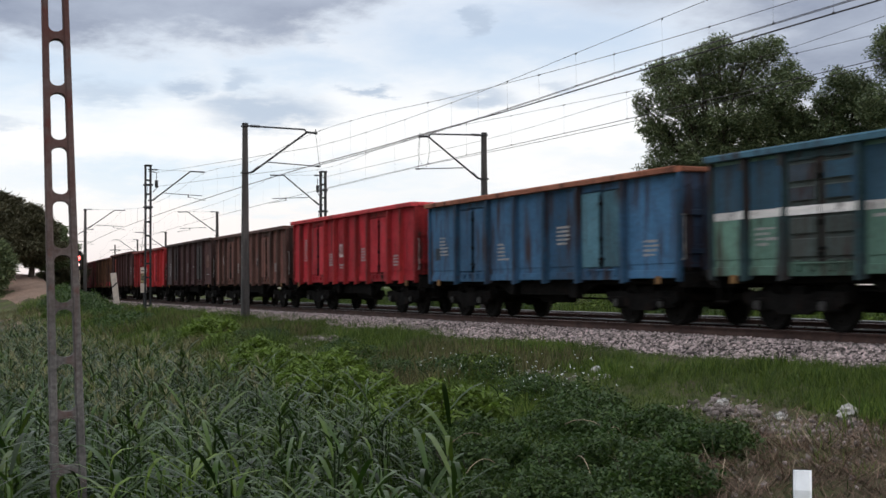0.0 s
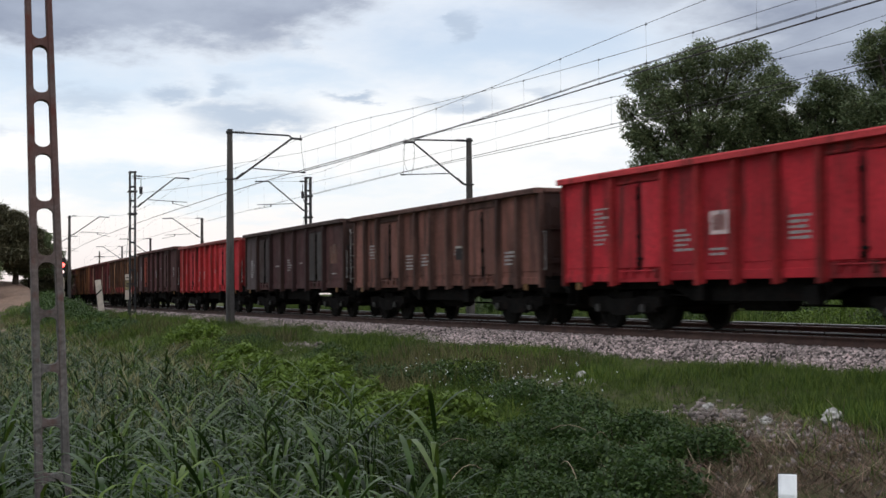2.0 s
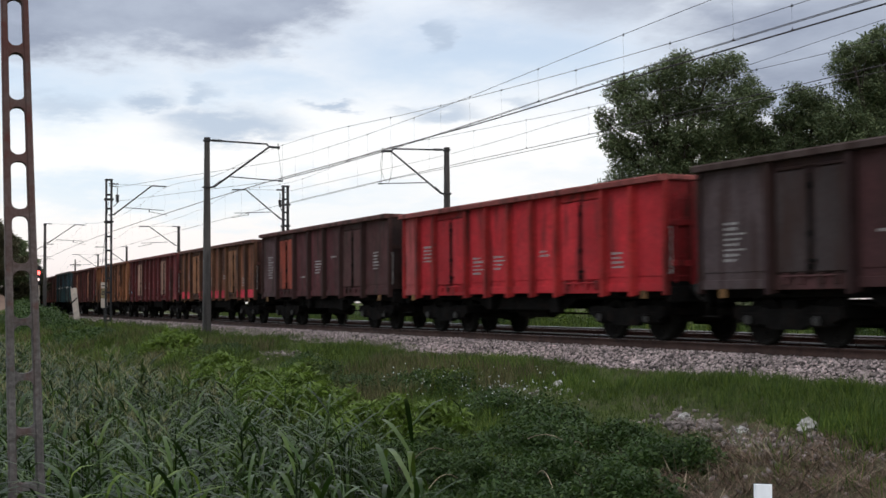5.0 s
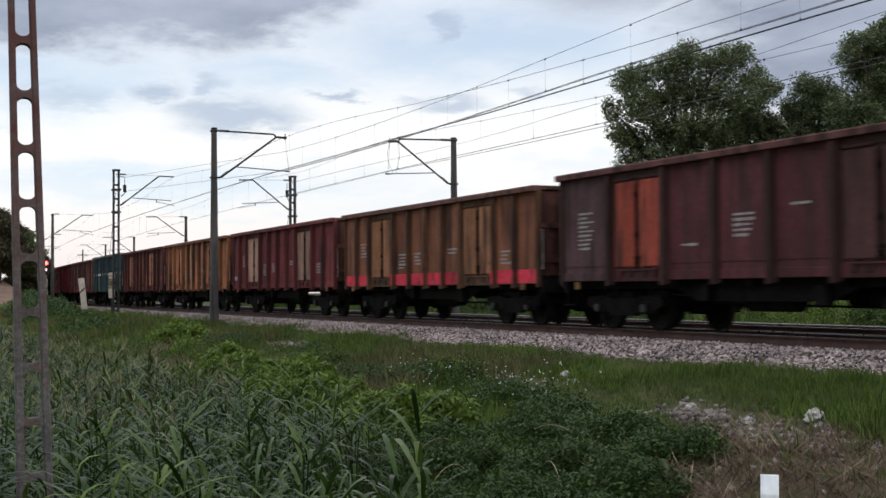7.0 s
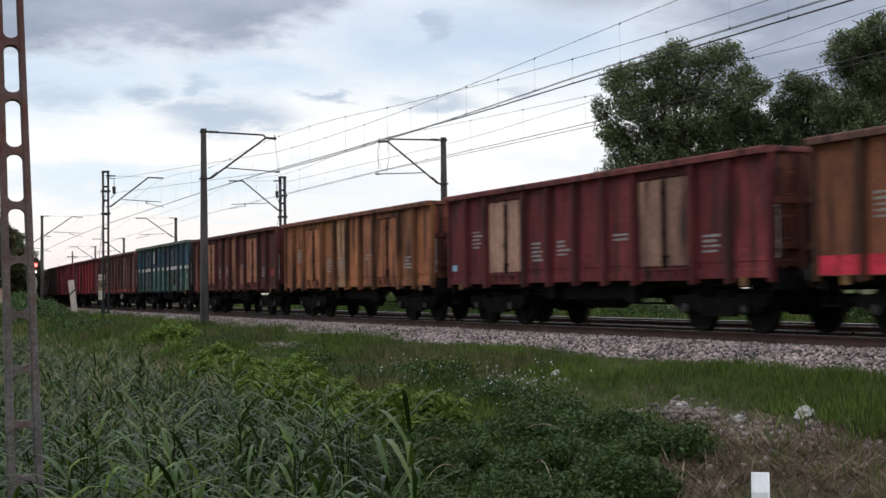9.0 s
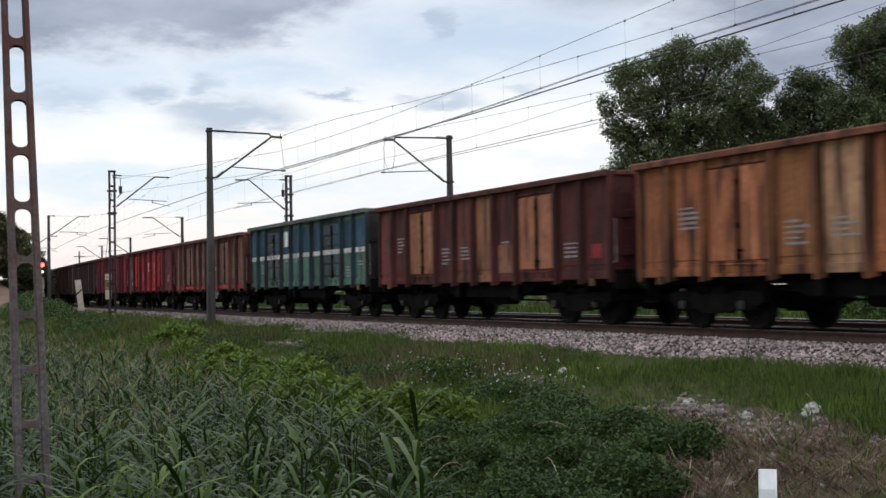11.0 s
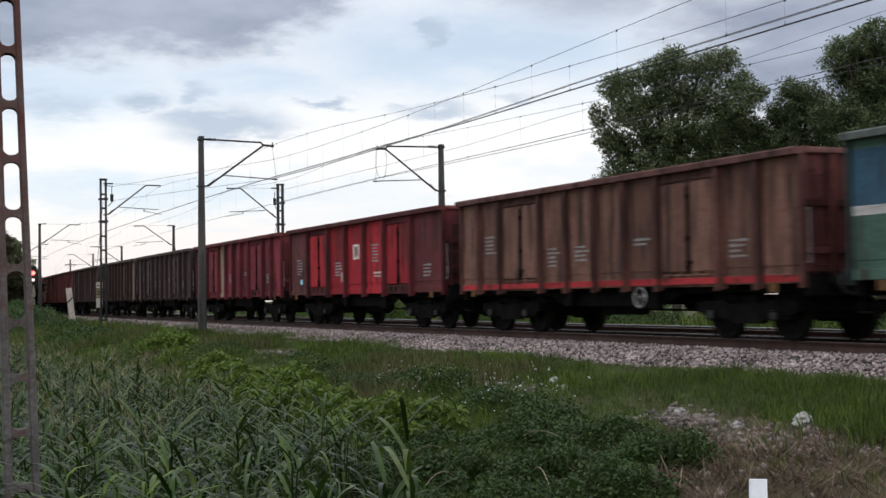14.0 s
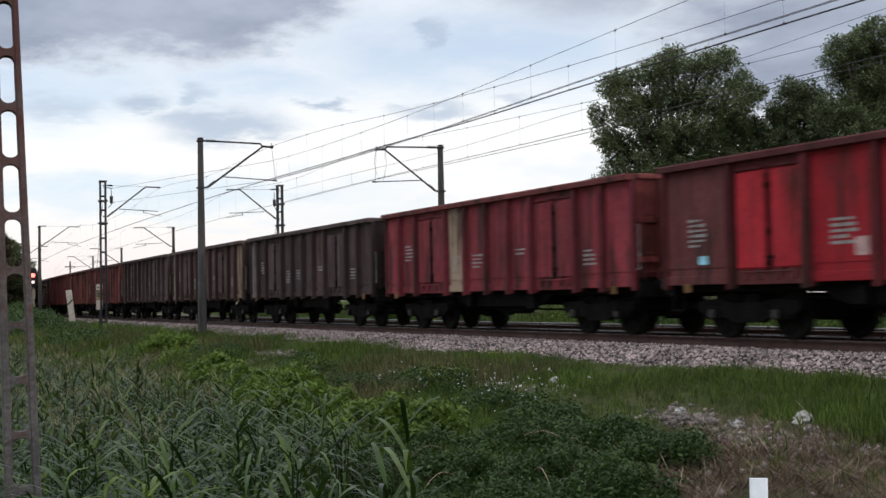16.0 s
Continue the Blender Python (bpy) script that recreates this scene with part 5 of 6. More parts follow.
def line_points(s, lat):
    a = s * BEND
    return -(RADIUS + lat) * np.sin(a), OFF + RADIUS - (RADIUS + lat) * np.cos(a)


def build_stones():
    def bed_z(lat):
        return np.interp(lat, [-7.0, -6.8, -5.75, 1.75, 2.75, 3.05], [-0.62, -0.5, -0.19, -0.19, -0.46, -0.62])
    n = 50000
    s = 9 + 55 * RNG.random(n) ** 1.25
    lat = 0.84 + 2.35 * RNG.random(n)
    s2, lat2 = RNG.uniform(60, 135, 9000), RNG.uniform(0.84, 3.2, 9000)
    s3, lat3 = RNG.uniform(10, 70, 9000), RNG.uniform(-6.6, 0.65, 9000)
    size = np.concatenate([RNG.uniform(0.022, 0.06, n), RNG.uniform(0.045, 0.08, 9000), RNG.uniform(0.03, 0.06, 9000)])
    s, lat = np.concatenate([s, s2, s3]), np.concatenate([lat, lat2, lat3])
    ok = np.abs(np.abs(np.where(lat < -2, lat + 4, lat)) - 0.7525) > 0.09
    s, lat, size = s[ok], lat[ok], size[ok]
    x, y = line_points(s, lat)
    z = bed_z(lat) + RNG.uniform(-0.3, 0.35, len(s)) * size
    v, f, m = scatter_many(STONES, np.stack([x, y, z], -1), size)
    tagged(new("ballast_stones", from_arrays("ballast_stones", v, f, [M_STONE])), "loose pinkish-grey crushed stone ballast along the track", "ballast", kind="stuff")
    # stones strewn over the bare patches of the bank
    pts = []
    for cx, cy, rx, ry, k in ((-12.9, 10.3, 2.4, 0.55, 190), (-14.8, 10.6, 0.6, 0.4, 60), (-20.5, 10.9, 2.6, 0.6, 180), (-35, 12.0, 2.6, 0.5, 160), (-11.3, 9.3, 1.6, 1.2, 170), (-18.0, 9.9, 1.5, 0.5, 60), (-14.0, 10.45, 0.5, 0.25, 150), (-12.0, 9.95, 1.2, 0.25, 260)):
        pts.append(np.stack([cx + rx * RNG.normal(0, 0.6, k), cy + ry * RNG.normal(0, 0.6, k)], -1))
    p = np.concatenate(pts)
    size = RNG.uniform(0.02, 0.085, len(p)) * RNG.uniform(0.5, 1.15, len(p))
    v, f, m = scatter_many(STONES, np.stack([p[:, 0], p[:, 1], ground_z(p[:, 0], p[:, 1]) + size * 0.25], -1), size)
    tagged(new("scattered_stones", from_arrays("scattered_stones", v, f, [M_RUBBLE])), "loose stones strewn over the bare bank", "stones", kind="stuff")
    pale = material("pale_limestone", (0.43, 0.41, 0.39), rough=0.9, vary=0.25, grain=20, stain=6, bump=0.02)
    for x, y, w in ((-12.14, 10.73, 0.30), (-12.9, 10.36, 0.17), (-19.17, 11.51, 0.24), (-14.55, 10.7, 0.18), (-18.5, 11.3, 0.15)):
        bm = bmesh.new()
        bmesh.ops.create_icosphere(bm, subdivisions=3, radius=0.5)
        for v in bm.verts:
            v.co *= w * (0.85 + 0.5 * noise.noise(v.co * 4 + Vector((x, y, 0))) + 0.2 * noise.noise(v.co * 11))
            v.co.z *= 0.75
        me = bpy.data.meshes.new("pale_boulder")
        bm.to_mesh(me)
        bm.free()
        me.materials.append(pale)
        ob = new("pale_boulder", me)
        ob.location = (x, y, float(ground_z(x, y)) + w * 0.22)
        tagged(ob, "pale rough limestone lump on the bank", "stone", group="pale stones on the bank")


build_stones()

# ---------------------------------------------------------------- plants


def blade(length, width, bend, base, turn, rise=1.2, seg=3, fold=0.0, droop=1.0):
    """A leaf blade as a strip of quads, rising from base and arching over."""
    v = []
    c, s = math.cos(turn), math.sin(turn)
    for i in range(seg + 1):
        u = i / seg
        out = length * (math.sin(min(1.0, u) * bend) * 0.75 + 0.10 * u)
        up = length * rise * (u - droop * (u ** 2) * bend * 0.42)
        w = width * 0.5 * (math.sin(math.pi * (0.14 + 0.86 * u)) ** 0.7 if i < seg else 0.04)
        p = (out, 0)
        for sd in (-1, 1):
            v.append((base[0] + p[0] * c - sd * w * s, base[1] + p[0] * s + sd * w * c, base[2] + up + fold * w))
    f = [(2 * i, 2 * i + 1, 2 * i + 3, 2 * i + 2) for i in range(seg)]
    return np.array(v), np.array(f)


def stack(parts):
    vs, fs, ms, off = [], [], [], 0
    for v, f, m in parts:
        vs.append(v), fs.append(np.asarray(f) + off), ms.append(np.full(len(f), m))
        off += len(v)
    return np.concatenate(vs), np.concatenate(fs), np.concatenate(ms)


def stem(x, y, h, r, lean=0.0):
    a = np.arange(4) * math.tau / 4
    lo = np.stack([x + r * np.cos(a), y + r * np.sin(a), np.zeros(4)], -1)
    hi = np.stack([x + lean + r * 0.5 * np.cos(a), y + r * 0.5 * np.sin(a), np.full(4, h)], -1)
    return np.concatenate([lo, hi]), np.array([(i, (i + 1) % 4, 4 + (i + 1) % 4, 4 + i) for i in range(4)])


def corn_templates(n=7):
    out = []
    for _ in range(n):
        h = RNG.uniform(0.95, 1.5)
        parts = [(*stem(0, 0, h, 0.014), 0)]
        face = RNG.uniform(0, math.tau)
        k = 15
        for i in range(k):
            z = 0.16 + (h - 0.12) * i / (k - 1)
            turn = face + (math.pi if i % 2 else 0) + RNG.normal(0, 0.35)
            ln = (0.50 + 0.30 * math.sin(math.pi * (i + 1) / (k + 1))) * RNG.uniform(0.85, 1.15)
            bend = RNG.uniform(1.1, 2.3) if i < k - 3 else RNG.uniform(0.9, 1.7)
            parts.append((*blade(ln, RNG.uniform(0.021, 0.039), bend, (0, 0, z), turn, rise=RNG.uniform(0.8, 1.1), seg=6, droop=RNG.uniform(1.2, 2.0)), 0))
        for i in range(8):
            parts.append((*blade(RNG.uniform(0.18, 0.34), 0.013, RNG.uniform(0.2, 1.0), (0, 0, h + 0.02), RNG.uniform(0, math.tau), rise=1.0, seg=2), 1))
        out.append(stack(parts))
    return out


def build_corn():
    T = corn_templates()
    green = [(v, f[m == 0], m[m == 0]) for v, f, m in T]
    n = 6000
    x = -7.6 * np.exp(RNG.random(n) * math.log(64 / 7.6))
    y = RNG.uniform(-4, 9, n)
    row = 0.72
    lat = lat_of(x, y)
    edge = 10.0 + 0.25 * np.sin(x * 0.9) + 2.3 * smooth(x, -17.0, -9.5)
    ok = (lat > edge) & (np.hypot(x, y) > 9.3) & (y > -0.02 * np.abs(x) - 1.0)
    ok &= np.hypot(x + 11.88, y - 1.72) > 0.5
    # keep the view of the pole's foot free on its near side
    ok &= ~((np.hypot(x, y) < 11.9) & (np.abs(y / -x - 1.72 / 11.88) < 0.035))
    x, y = x[ok], y[ok]
    y = y + (np.round(lat_of(x, y) / row) * row - lat_of(x, y)) * -0.55
    z = ground_z(x, y)
    close = 1 - smooth(np.hypot(x, y), 11.0, 17.0)
    stay = RNG.random(len(x)) > 0.45 * close
    x, y, z, close = x[stay], y[stay], z[stay], close[stay]
    size = RNG.uniform(0.66, 1.05, len(x)) * (1 + 0.10 * patchy(x, y, 1.1)) * (1 + 0.26 * close)
    lean = RNG.normal(0, 0.06, (len(x), 2))
    v, f, m = scatter_many(T, np.stack([x, y, z], -1), size, lean)
    keep = (m == 0) | (v[f[:, 0], 0] < -20 + 4 * np.sin(v[f[:, 0], 1] * 2))
    # single plants that have turned yellow-green
    pale = [(a, b[c == 0], c[c == 0]) for a, b, c in T]
    q = np.stack([RNG.uniform(-40, -9, 46), RNG.uniform(1.2, 5.5, 46)], -1)
    q = q[lat_of(q[:, 0], q[:, 1]) > 11.6 - 0.05 * (-q[:, 0] - 9)]
    q[0], q[1], q[2] = (-10.05, 2.32), (-11.6, 2.9), (-10.3, 2.45)
    v2, f2, m2 = scatter_many(pale, np.stack([q[:, 0], q[:, 1], ground_z(q[:, 0], q[:, 1])], -1), np.concatenate([[1.45, 1.2, 1.35], RNG.uniform(0.8, 0.95, len(q) - 3)]))
    tagged(new("pale_corn", from_arrays("pale_corn", v2, f2, [M_SHOOT])), "yellow-green maize plants among the darker ones", "corn", kind="stuff")
    tagged(new("corn_field", from_arrays("corn_field", v, f[keep], [M_CORN, M_TASSEL], m[keep])), "dense green maize with long arching leaves", "corn", kind="stuff")


def tuft_templates(n=6, blades=6, h=(0.14, 0.34), w=0.012, spread=0.09, seg=2):
    out = []
    for _ in range(n):
        parts = []
        for _b in range(blades):
            a, r = RNG.uniform(0, math.tau), spread * math.sqrt(RNG.random())
            parts.append((*blade(RNG.uniform(*h), w * RNG.uniform(0.7, 1.3), RNG.uniform(0.2, 1.1), (r * math.cos(a), r * math.sin(a), -0.02), RNG.uniform(0, math.tau), seg=seg), 0))
        out.append(stack(parts))
    return out


def patchy(x, y, scale=1.0, seed=0.0):
    return (np.sin(x * 0.9 * scale + seed) * np.sin(y * 1.3 * scale + 2 * seed) + 0.7 * np.sin(x * 2.3 * scale + 1.3 + seed) * np.sin(y * 2.7 * scale + 0.4)) / 1.7


def bare(x, y):
    """1 where the bank is bare: spoil heap, stony patches."""
    b = np.zeros_like(x)
    for cx, cy, rx, ry in ((-11.0, 9.0, 2.9, 1.5), (-10.0, 8.0, 2.2, 1.2), (-13.2, 10.5, 2.0, 0.35), (-14.8, 10.7, 0.6, 0.4), (-20.3, 10.9, 2.4, 0.45), (-35, 12.0, 2.6, 0.45), (-14.0, 10.45, 0.6, 0.4), (-12.0, 9.95, 1.5, 0.4)):
        b = np.maximum(b, 1 - smooth(np.hypot((x - cx) / rx, (y - cy) / ry), 0.75, 1.15))
    return b


def build_grass():
    T = tuft_templates(8, 6, (0.10, 0.27), 0.0085, 0.085)
    n = 66000
    x = -7.0 * np.exp(RNG.random(n) * math.log(95 / 7.0))
    start = 2.75 - 0.75 * smooth(-x, 18, 45)
    lat = start + 7.2 * RNG.random(n) ** 1.2
    y = OFF + 0.5 * BEND * x * x - lat
    lat = lat_of(x, y)
    thin = smooth(lat - start, -0.05, 0.6)
    ok = (RNG.random(n) < (1 - 0.95 * bare(x, y)) * (0.25 + 0.75 * thin)) & (np.hypot(x, y) > 10)
    x, y, lat = x[ok], y[ok], lat[ok]
    far = np.clip(-x / 28, 0.9, 2.4)
    size = (0.78 + 0.62 * patchy(x, y, 0.8)) * RNG.uniform(0.7, 1.3, len(x)) * far ** 0.55 * (0.6 + 0.5 * smooth(lat, 2.8, 4.2))
    size = size * (0.8 + 0.45 * (patchy(x, y, 2.1, 1.7) > 0.15))
    lean = np.stack([RNG.normal(0.05, 0.2, len(x)), RNG.normal(0, 0.2, len(x))], -1)
    v, f, m = scatter_many(T, np.stack([x, y, np.maximum(ground_z(x, y), np.where(lat < 3.05, -0.46 + 0.27 * np.clip(2.75 - lat, 0, 1), -9.0))], -1), size, lean)
    tagged(new("grass", from_arrays("grass", v, f, [M_GRASS])), "uncut fresh green grass on the railway bank", "grass", kind="stuff")
    # withered patches among it, mostly farther along the bank
    n = 9000
    x = -20.0 * np.exp(RNG.random(n) * math.log(95 / 20.0))
    y = OFF + 0.5 * BEND * x * x - RNG.uniform(4.2, 10.5, n)
    k = patchy(x, y, 0.45, 2.2) > 0.05
    x, y = x[k], y[k]
    v, f, m = scatter_many(T, np.stack([x, y, ground_z(x, y)], -1), RNG.uniform(1.0, 1.9, len(x)) * np.clip(-x / 30, 1.0, 2.0) ** 0.5)
    tagged(new("withered_grass", from_arrays("withered_grass", v, f, [M_WITHERED])), "withered olive-brown grass in patches on the bank", "grass", kind="stuff")
    # beyond the far track
    n = 24000
    x = -8 - 90 * RNG.random(n) ** 1.6
    lat = -7.2 - 9 * RNG.random(n) ** 1.3
    y = OFF + 0.5 * BEND * x * x - lat
    size = RNG.uniform(1.3, 3.6, n) * (1 + 0.5 * patchy(x, y, 0.7))
    v, f, m = scatter_many(T, np.stack([x, y, ground_z(x, y)], -1), size)
    tagged(new("verge_grass", from_arrays("verge_grass", v, f, [M_GRASS])), "rough green grass beyond the far track", "grass", kind="stuff")
    # dry stalks on the spoil heap
    D = tuft_templates(5, 5, (0.07, 0.24), 0.008, 0.14)
    n = 3600
    p = np.stack([RNG.normal(-11.0, 1.9, n), RNG.normal(8.9, 1.0, n)], -1)
    k = bare(p[:, 0], p[:, 1]) > 0.2
    p = p[k]
    lean = RNG.normal(0, 1.3, (len(p), 2))
    v, f, m = scatter_many(D, np.stack([p[:, 0], p[:, 1], ground_z(p[:, 0], p[:, 1])], -1), RNG.uniform(0.5, 1.1, len(p)), lean)
    straw = np.stack([RNG.normal(-11.2, 1.5, 130), RNG.normal(8.8, 0.9, 130)], -1)
    vs, fs, ms = scatter_many(tuft_templates(5, 2, (0.16, 0.34), 0.009, 0.12, 3), np.stack([straw[:, 0], straw[:, 1], ground_z(straw[:, 0], straw[:, 1]) + 0.03], -1), RNG.uniform(0.7, 1.2, 130), RNG.normal(0, 1.1, (130, 2)))
    tagged(new("straw", from_arrays("straw", vs, fs, [M_STRAW])), "pale broken straw strewn over the spoil heap", "straw", kind="stuff")
    tagged(new("dry_stalks", from_arrays("dry_stalks", v, f, [M_DRY])), "withered brown stalks lying on the spoil heap", "dry plants", kind="stuff")


def leaf_clumps(n=6, leaves=14, r=0.16, size=0.06, long=1.5):
    """Small clumps of folded leaves."""
    out = []
    for _ in range(n):
        parts = []
        for _l in range(leaves):
            d = RNG.normal(0, 1, 3)
            d /= np.linalg.norm(d)
            c = d * r * RNG.random() ** 0.4
            e = np.array(Euler((RNG.uniform(-0.9, 0.9), RNG.uniform(-0.9, 0.9), RNG.uniform(0, math.tau))).to_matrix())
            w = size * RNG.uniform(0.7, 1.3)
            v = np.array([(-long, 0, 0), (0, -0.62, 0.18), (long, 0, -0.1), (0, 0.62, 0.18)]) * w * 0.5
            parts.append((v @ e.T + c, np.array([(0, 1, 2, 3)]), 0))
        out.append(stack(parts))
    return out


BUSH_T = leaf_clumps(8, 16, 0.16, 0.05, 1.5)
SHOOT_T = leaf_clumps(6, 16, 0.13, 0.075, 2.2)


def build_shrub(name, x, y, rx, ry, h, mat, templates, count, label, scale=1.0, stems=9, group=""):
    """A shrub: thin stems and a mound of leaf clumps with uneven outline."""
    z0 = float(ground_z(x, y))
    sh = tagged(new(name), label, "shrub", group=group)
    sh.location = (x, y, z0)
    a = RNG.uniform(0, math.tau, count)
    r = np.sqrt(RNG.random(count))
    lump = 1 + 0.28 * np.sin(a * 3 + x) + 0.2 * np.sin(a * 5 + y * 3)
    px, py = r * np.cos(a) * rx * lump, r * np.sin(a) * ry * lump
    crown = np.sqrt(np.maximum(0, 1 - r ** 2.2)) * (0.72 + 0.38 * patchy(px * 3 + x, py * 3 + y, 0.9, x))
    pz = h * crown * RNG.random(count) ** 0.3
    pz = pz + ground_z(px + x, py + y) - z0
    v, f, m = scatter_many(templates, np.stack([px, py, pz], -1), RNG.uniform(0.7, 1.25, count) * scale)
    put("foliage", from_arrays("foliage", v, f, [mat]), sh)
    rs = random.Random(int(abs(x * 100)))

    def twig(bm):
        for _ in range(stems):
            aa, rr = rs.uniform(0, math.tau), math.sqrt(rs.random()) * 0.8
            ex, ey = rr * math.cos(aa) * rx, rr * math.sin(aa) * ry
            zz = float(ground_z(x + ex * 0.4, y + ey * 0.4)) - z0
            rod(bm, (ex * 0.4, ey * 0.4, zz - 0.1), (ex, ey, zz + h * 0.75), 0.012, 0.004, sides=5)
    put("twiggy_base", shape("twiggy_base", twig, M_BARK), sh)["kind"] = "stuff"
    return sh


def build_shrubs():
    dark = "dark green bramble shrub sprawling down the bank"
    for x, y, rx, ry, h, c in ((-14.0, 8.9, 1.0, 0.55, 0.50, 420), (-12.6, 8.75, 0.9, 0.5, 0.42, 330), (-15.6, 8.6, 1.0, 0.6, 0.45, 360), (-13.6, 7.7, 1.1, 0.6, 0.55, 420), (-11.9, 7.7, 0.8, 0.5, 0.5, 340),
                               (-14.9, 7.2, 1.0, 0.6, 0.55, 380), (-12.3, 6.9, 0.9, 0.6, 0.55, 360), (-10.9, 6.9, 0.7, 0.5, 0.45, 260), (-17.6, 8.0, 1.0, 0.6, 0.5, 320), (-16.4, 7.0, 1.0, 0.7, 0.6, 360), (-13.2, 6.0, 0.9, 0.6, 0.6, 300), (-11.6, 5.9, 0.8, 0.5, 0.5, 260)):
        build_shrub("bramble", x, y, rx, ry, h, M_BUSH, BUSH_T, int(c * 2.1), dark, scale=0.8, group="brambles on the bank")
    for k, (x, y, w) in enumerate(((-14.6, 8.3, 0.7), (-13.4, 8.2, 0.6), (-15.4, 7.6, 0.8), (-14.2, 7.1, 0.5), (-12.8, 7.4, 0.6))):
        turn, z = 0.9 + 1.3 * k, float(ground_z(x, y)) + 0.35

        def cane(bm):
            pts = [Vector((w * u * math.cos(turn), w * u * math.sin(turn), -0.45 + 0.75 * math.sin(1.1 + 1.5 * u) * 0.75)) for u in np.linspace(0, 1, 7)]
            for a, b in zip(pts, pts[1:]):
                rod(bm, a, b, 0.005, sides=5)
        ob = new("dead_cane", shape("dead_cane", cane, M_STRAW))
        ob.location = (x, y, z)
        tagged(ob, "bare bleached cane sticking out of the brambles", "cane", group="bleached canes")
    light = "yellow-green shrub with fresh pointed leaves"
    for x, y, rx, ry, h, c in ((-17.9, 7.9, 0.55, 0.4, 0.85, 300), (-22.6, 8.5, 1.0, 0.5, 0.65, 300), (-25.0, 8.9, 1.2, 0.5, 0.7, 340), (-27.4, 8.8, 1.0, 0.5, 0.6, 260), (-32.0, 9.2, 1.6, 0.6, 0.75, 360), (-29.5, 9.1, 1.0, 0.5, 0.6, 240),
                               (-43.5, 11.0, 2.2, 0.9, 0.8, 380), (-20.2, 8.2, 0.9, 0.5, 0.45, 240)):
        build_shrub("sapling_shrub", x, y, rx, ry, h, M_SHOOT, SHOOT_T, int(c * 1.7), light, scale=0.75 + 0.008 * abs(x), group="fresh shrubs along the field edge")
    low = "low grey-green weeds with small pale flowers"
    for x, y, rx, ry, h, c in ((-21.5, 10.4, 1.3, 0.5, 0.4, 260), (-18.5, 10.0, 1.2, 0.5, 0.38, 240), (-24.5, 9.8, 1.4, 0.5, 0.4, 240), (-28.0, 10.3, 1.8, 0.6, 0.4, 240), (-38.0, 10.9, 2.2, 0.6, 0.45, 260)):
        build_shrub("weed_patch", x, y, rx, ry, h, M_BUSH, BUSH_T, c, low, scale=0.85, group="weed patches on the bank")
    for x, y, rx, ry, h, c in ((-73, 12.6, 4.0, 1.0, 0.55, 420), (-84, 12.5, 6.0, 1.8, 1.25, 600), (-60, 11.2, 4.0, 1.0, 0.5, 400), (-96, 14.6, 5.0, 1.6, 1.2, 420)):
        build_shrub("hedge_shrub", x, y, rx, ry, h, M_BUSH, BUSH_T, int(c * 1.6), "tall overgrown shrub beside the distant track", scale=1.9, group="overgrown shrubs by the track")
    for i in range(13):
        x = -16.5 - i * 2.3 + 0.6 * math.sin(i * 2.7)
        y = OFF + 0.5 * BEND * x * x - 6.6 - 1.1 * math.sin(i * 1.9)
        build_shrub("weed_patch", x, y, 1.0, 0.45, 0.34 + 0.12 * (i % 3), (M_BUSH, M_SHOOT, M_GRASS)[i % 3], (BUSH_T, SHOOT_T, BUSH_T)[i % 3], 210, "mixed rank weeds on the grassy bank", scale=0.9, group="weed patches on the bank")
    for i in range(30):
        x = -9 - i * 2.9 + math.sin(i * 2.1)
        y = OFF + 0.5 * BEND * x * x + 10.5 + 1.6 * math.sin(i * 1.7)
        build_shrub("weed_patch", x, y, 2.3, 1.0, 1.5 + 0.35 * (i % 3), (M_BUSH, M_GRASS, M_BUSH, M_SHOOT)[i % 4], BUSH_T, 330, "tall rank weeds beyond the far track", scale=1.6, group="weeds beyond the far track")
    # pale flower heads
    n = 150
    c = np.array([(-22.0, 10.6), (-19.0, 10.6), (-20.5, 10.2), (-18.0, 9.9)])[RNG.integers(0, 4, n)]
    p = c + RNG.normal(0, 1, (n, 2)) * (0.9, 0.4)
    z = ground_z(p[:, 0], p[:, 1]) + RNG.uniform(0.2, 0.42, n)
    v, f, m = scatter_many(leaf_clumps(3, 4, 0.02, 0.02, 1.0), np.stack([p[:, 0], p[:, 1], z], -1), RNG.uniform(0.7, 1.3, n))
    tagged(new("wild_flowers", from_arrays("wild_flowers", v, f, [M_WHITE])), "tiny pale flower heads among the weeds", "flowers", kind="stuff")


TREE_T = leaf_clumps(8, 17, 0.27, 0.115, 1.45)
PINE_T = leaf_clumps(6, 15, 0.45, 0.20, 2.6)


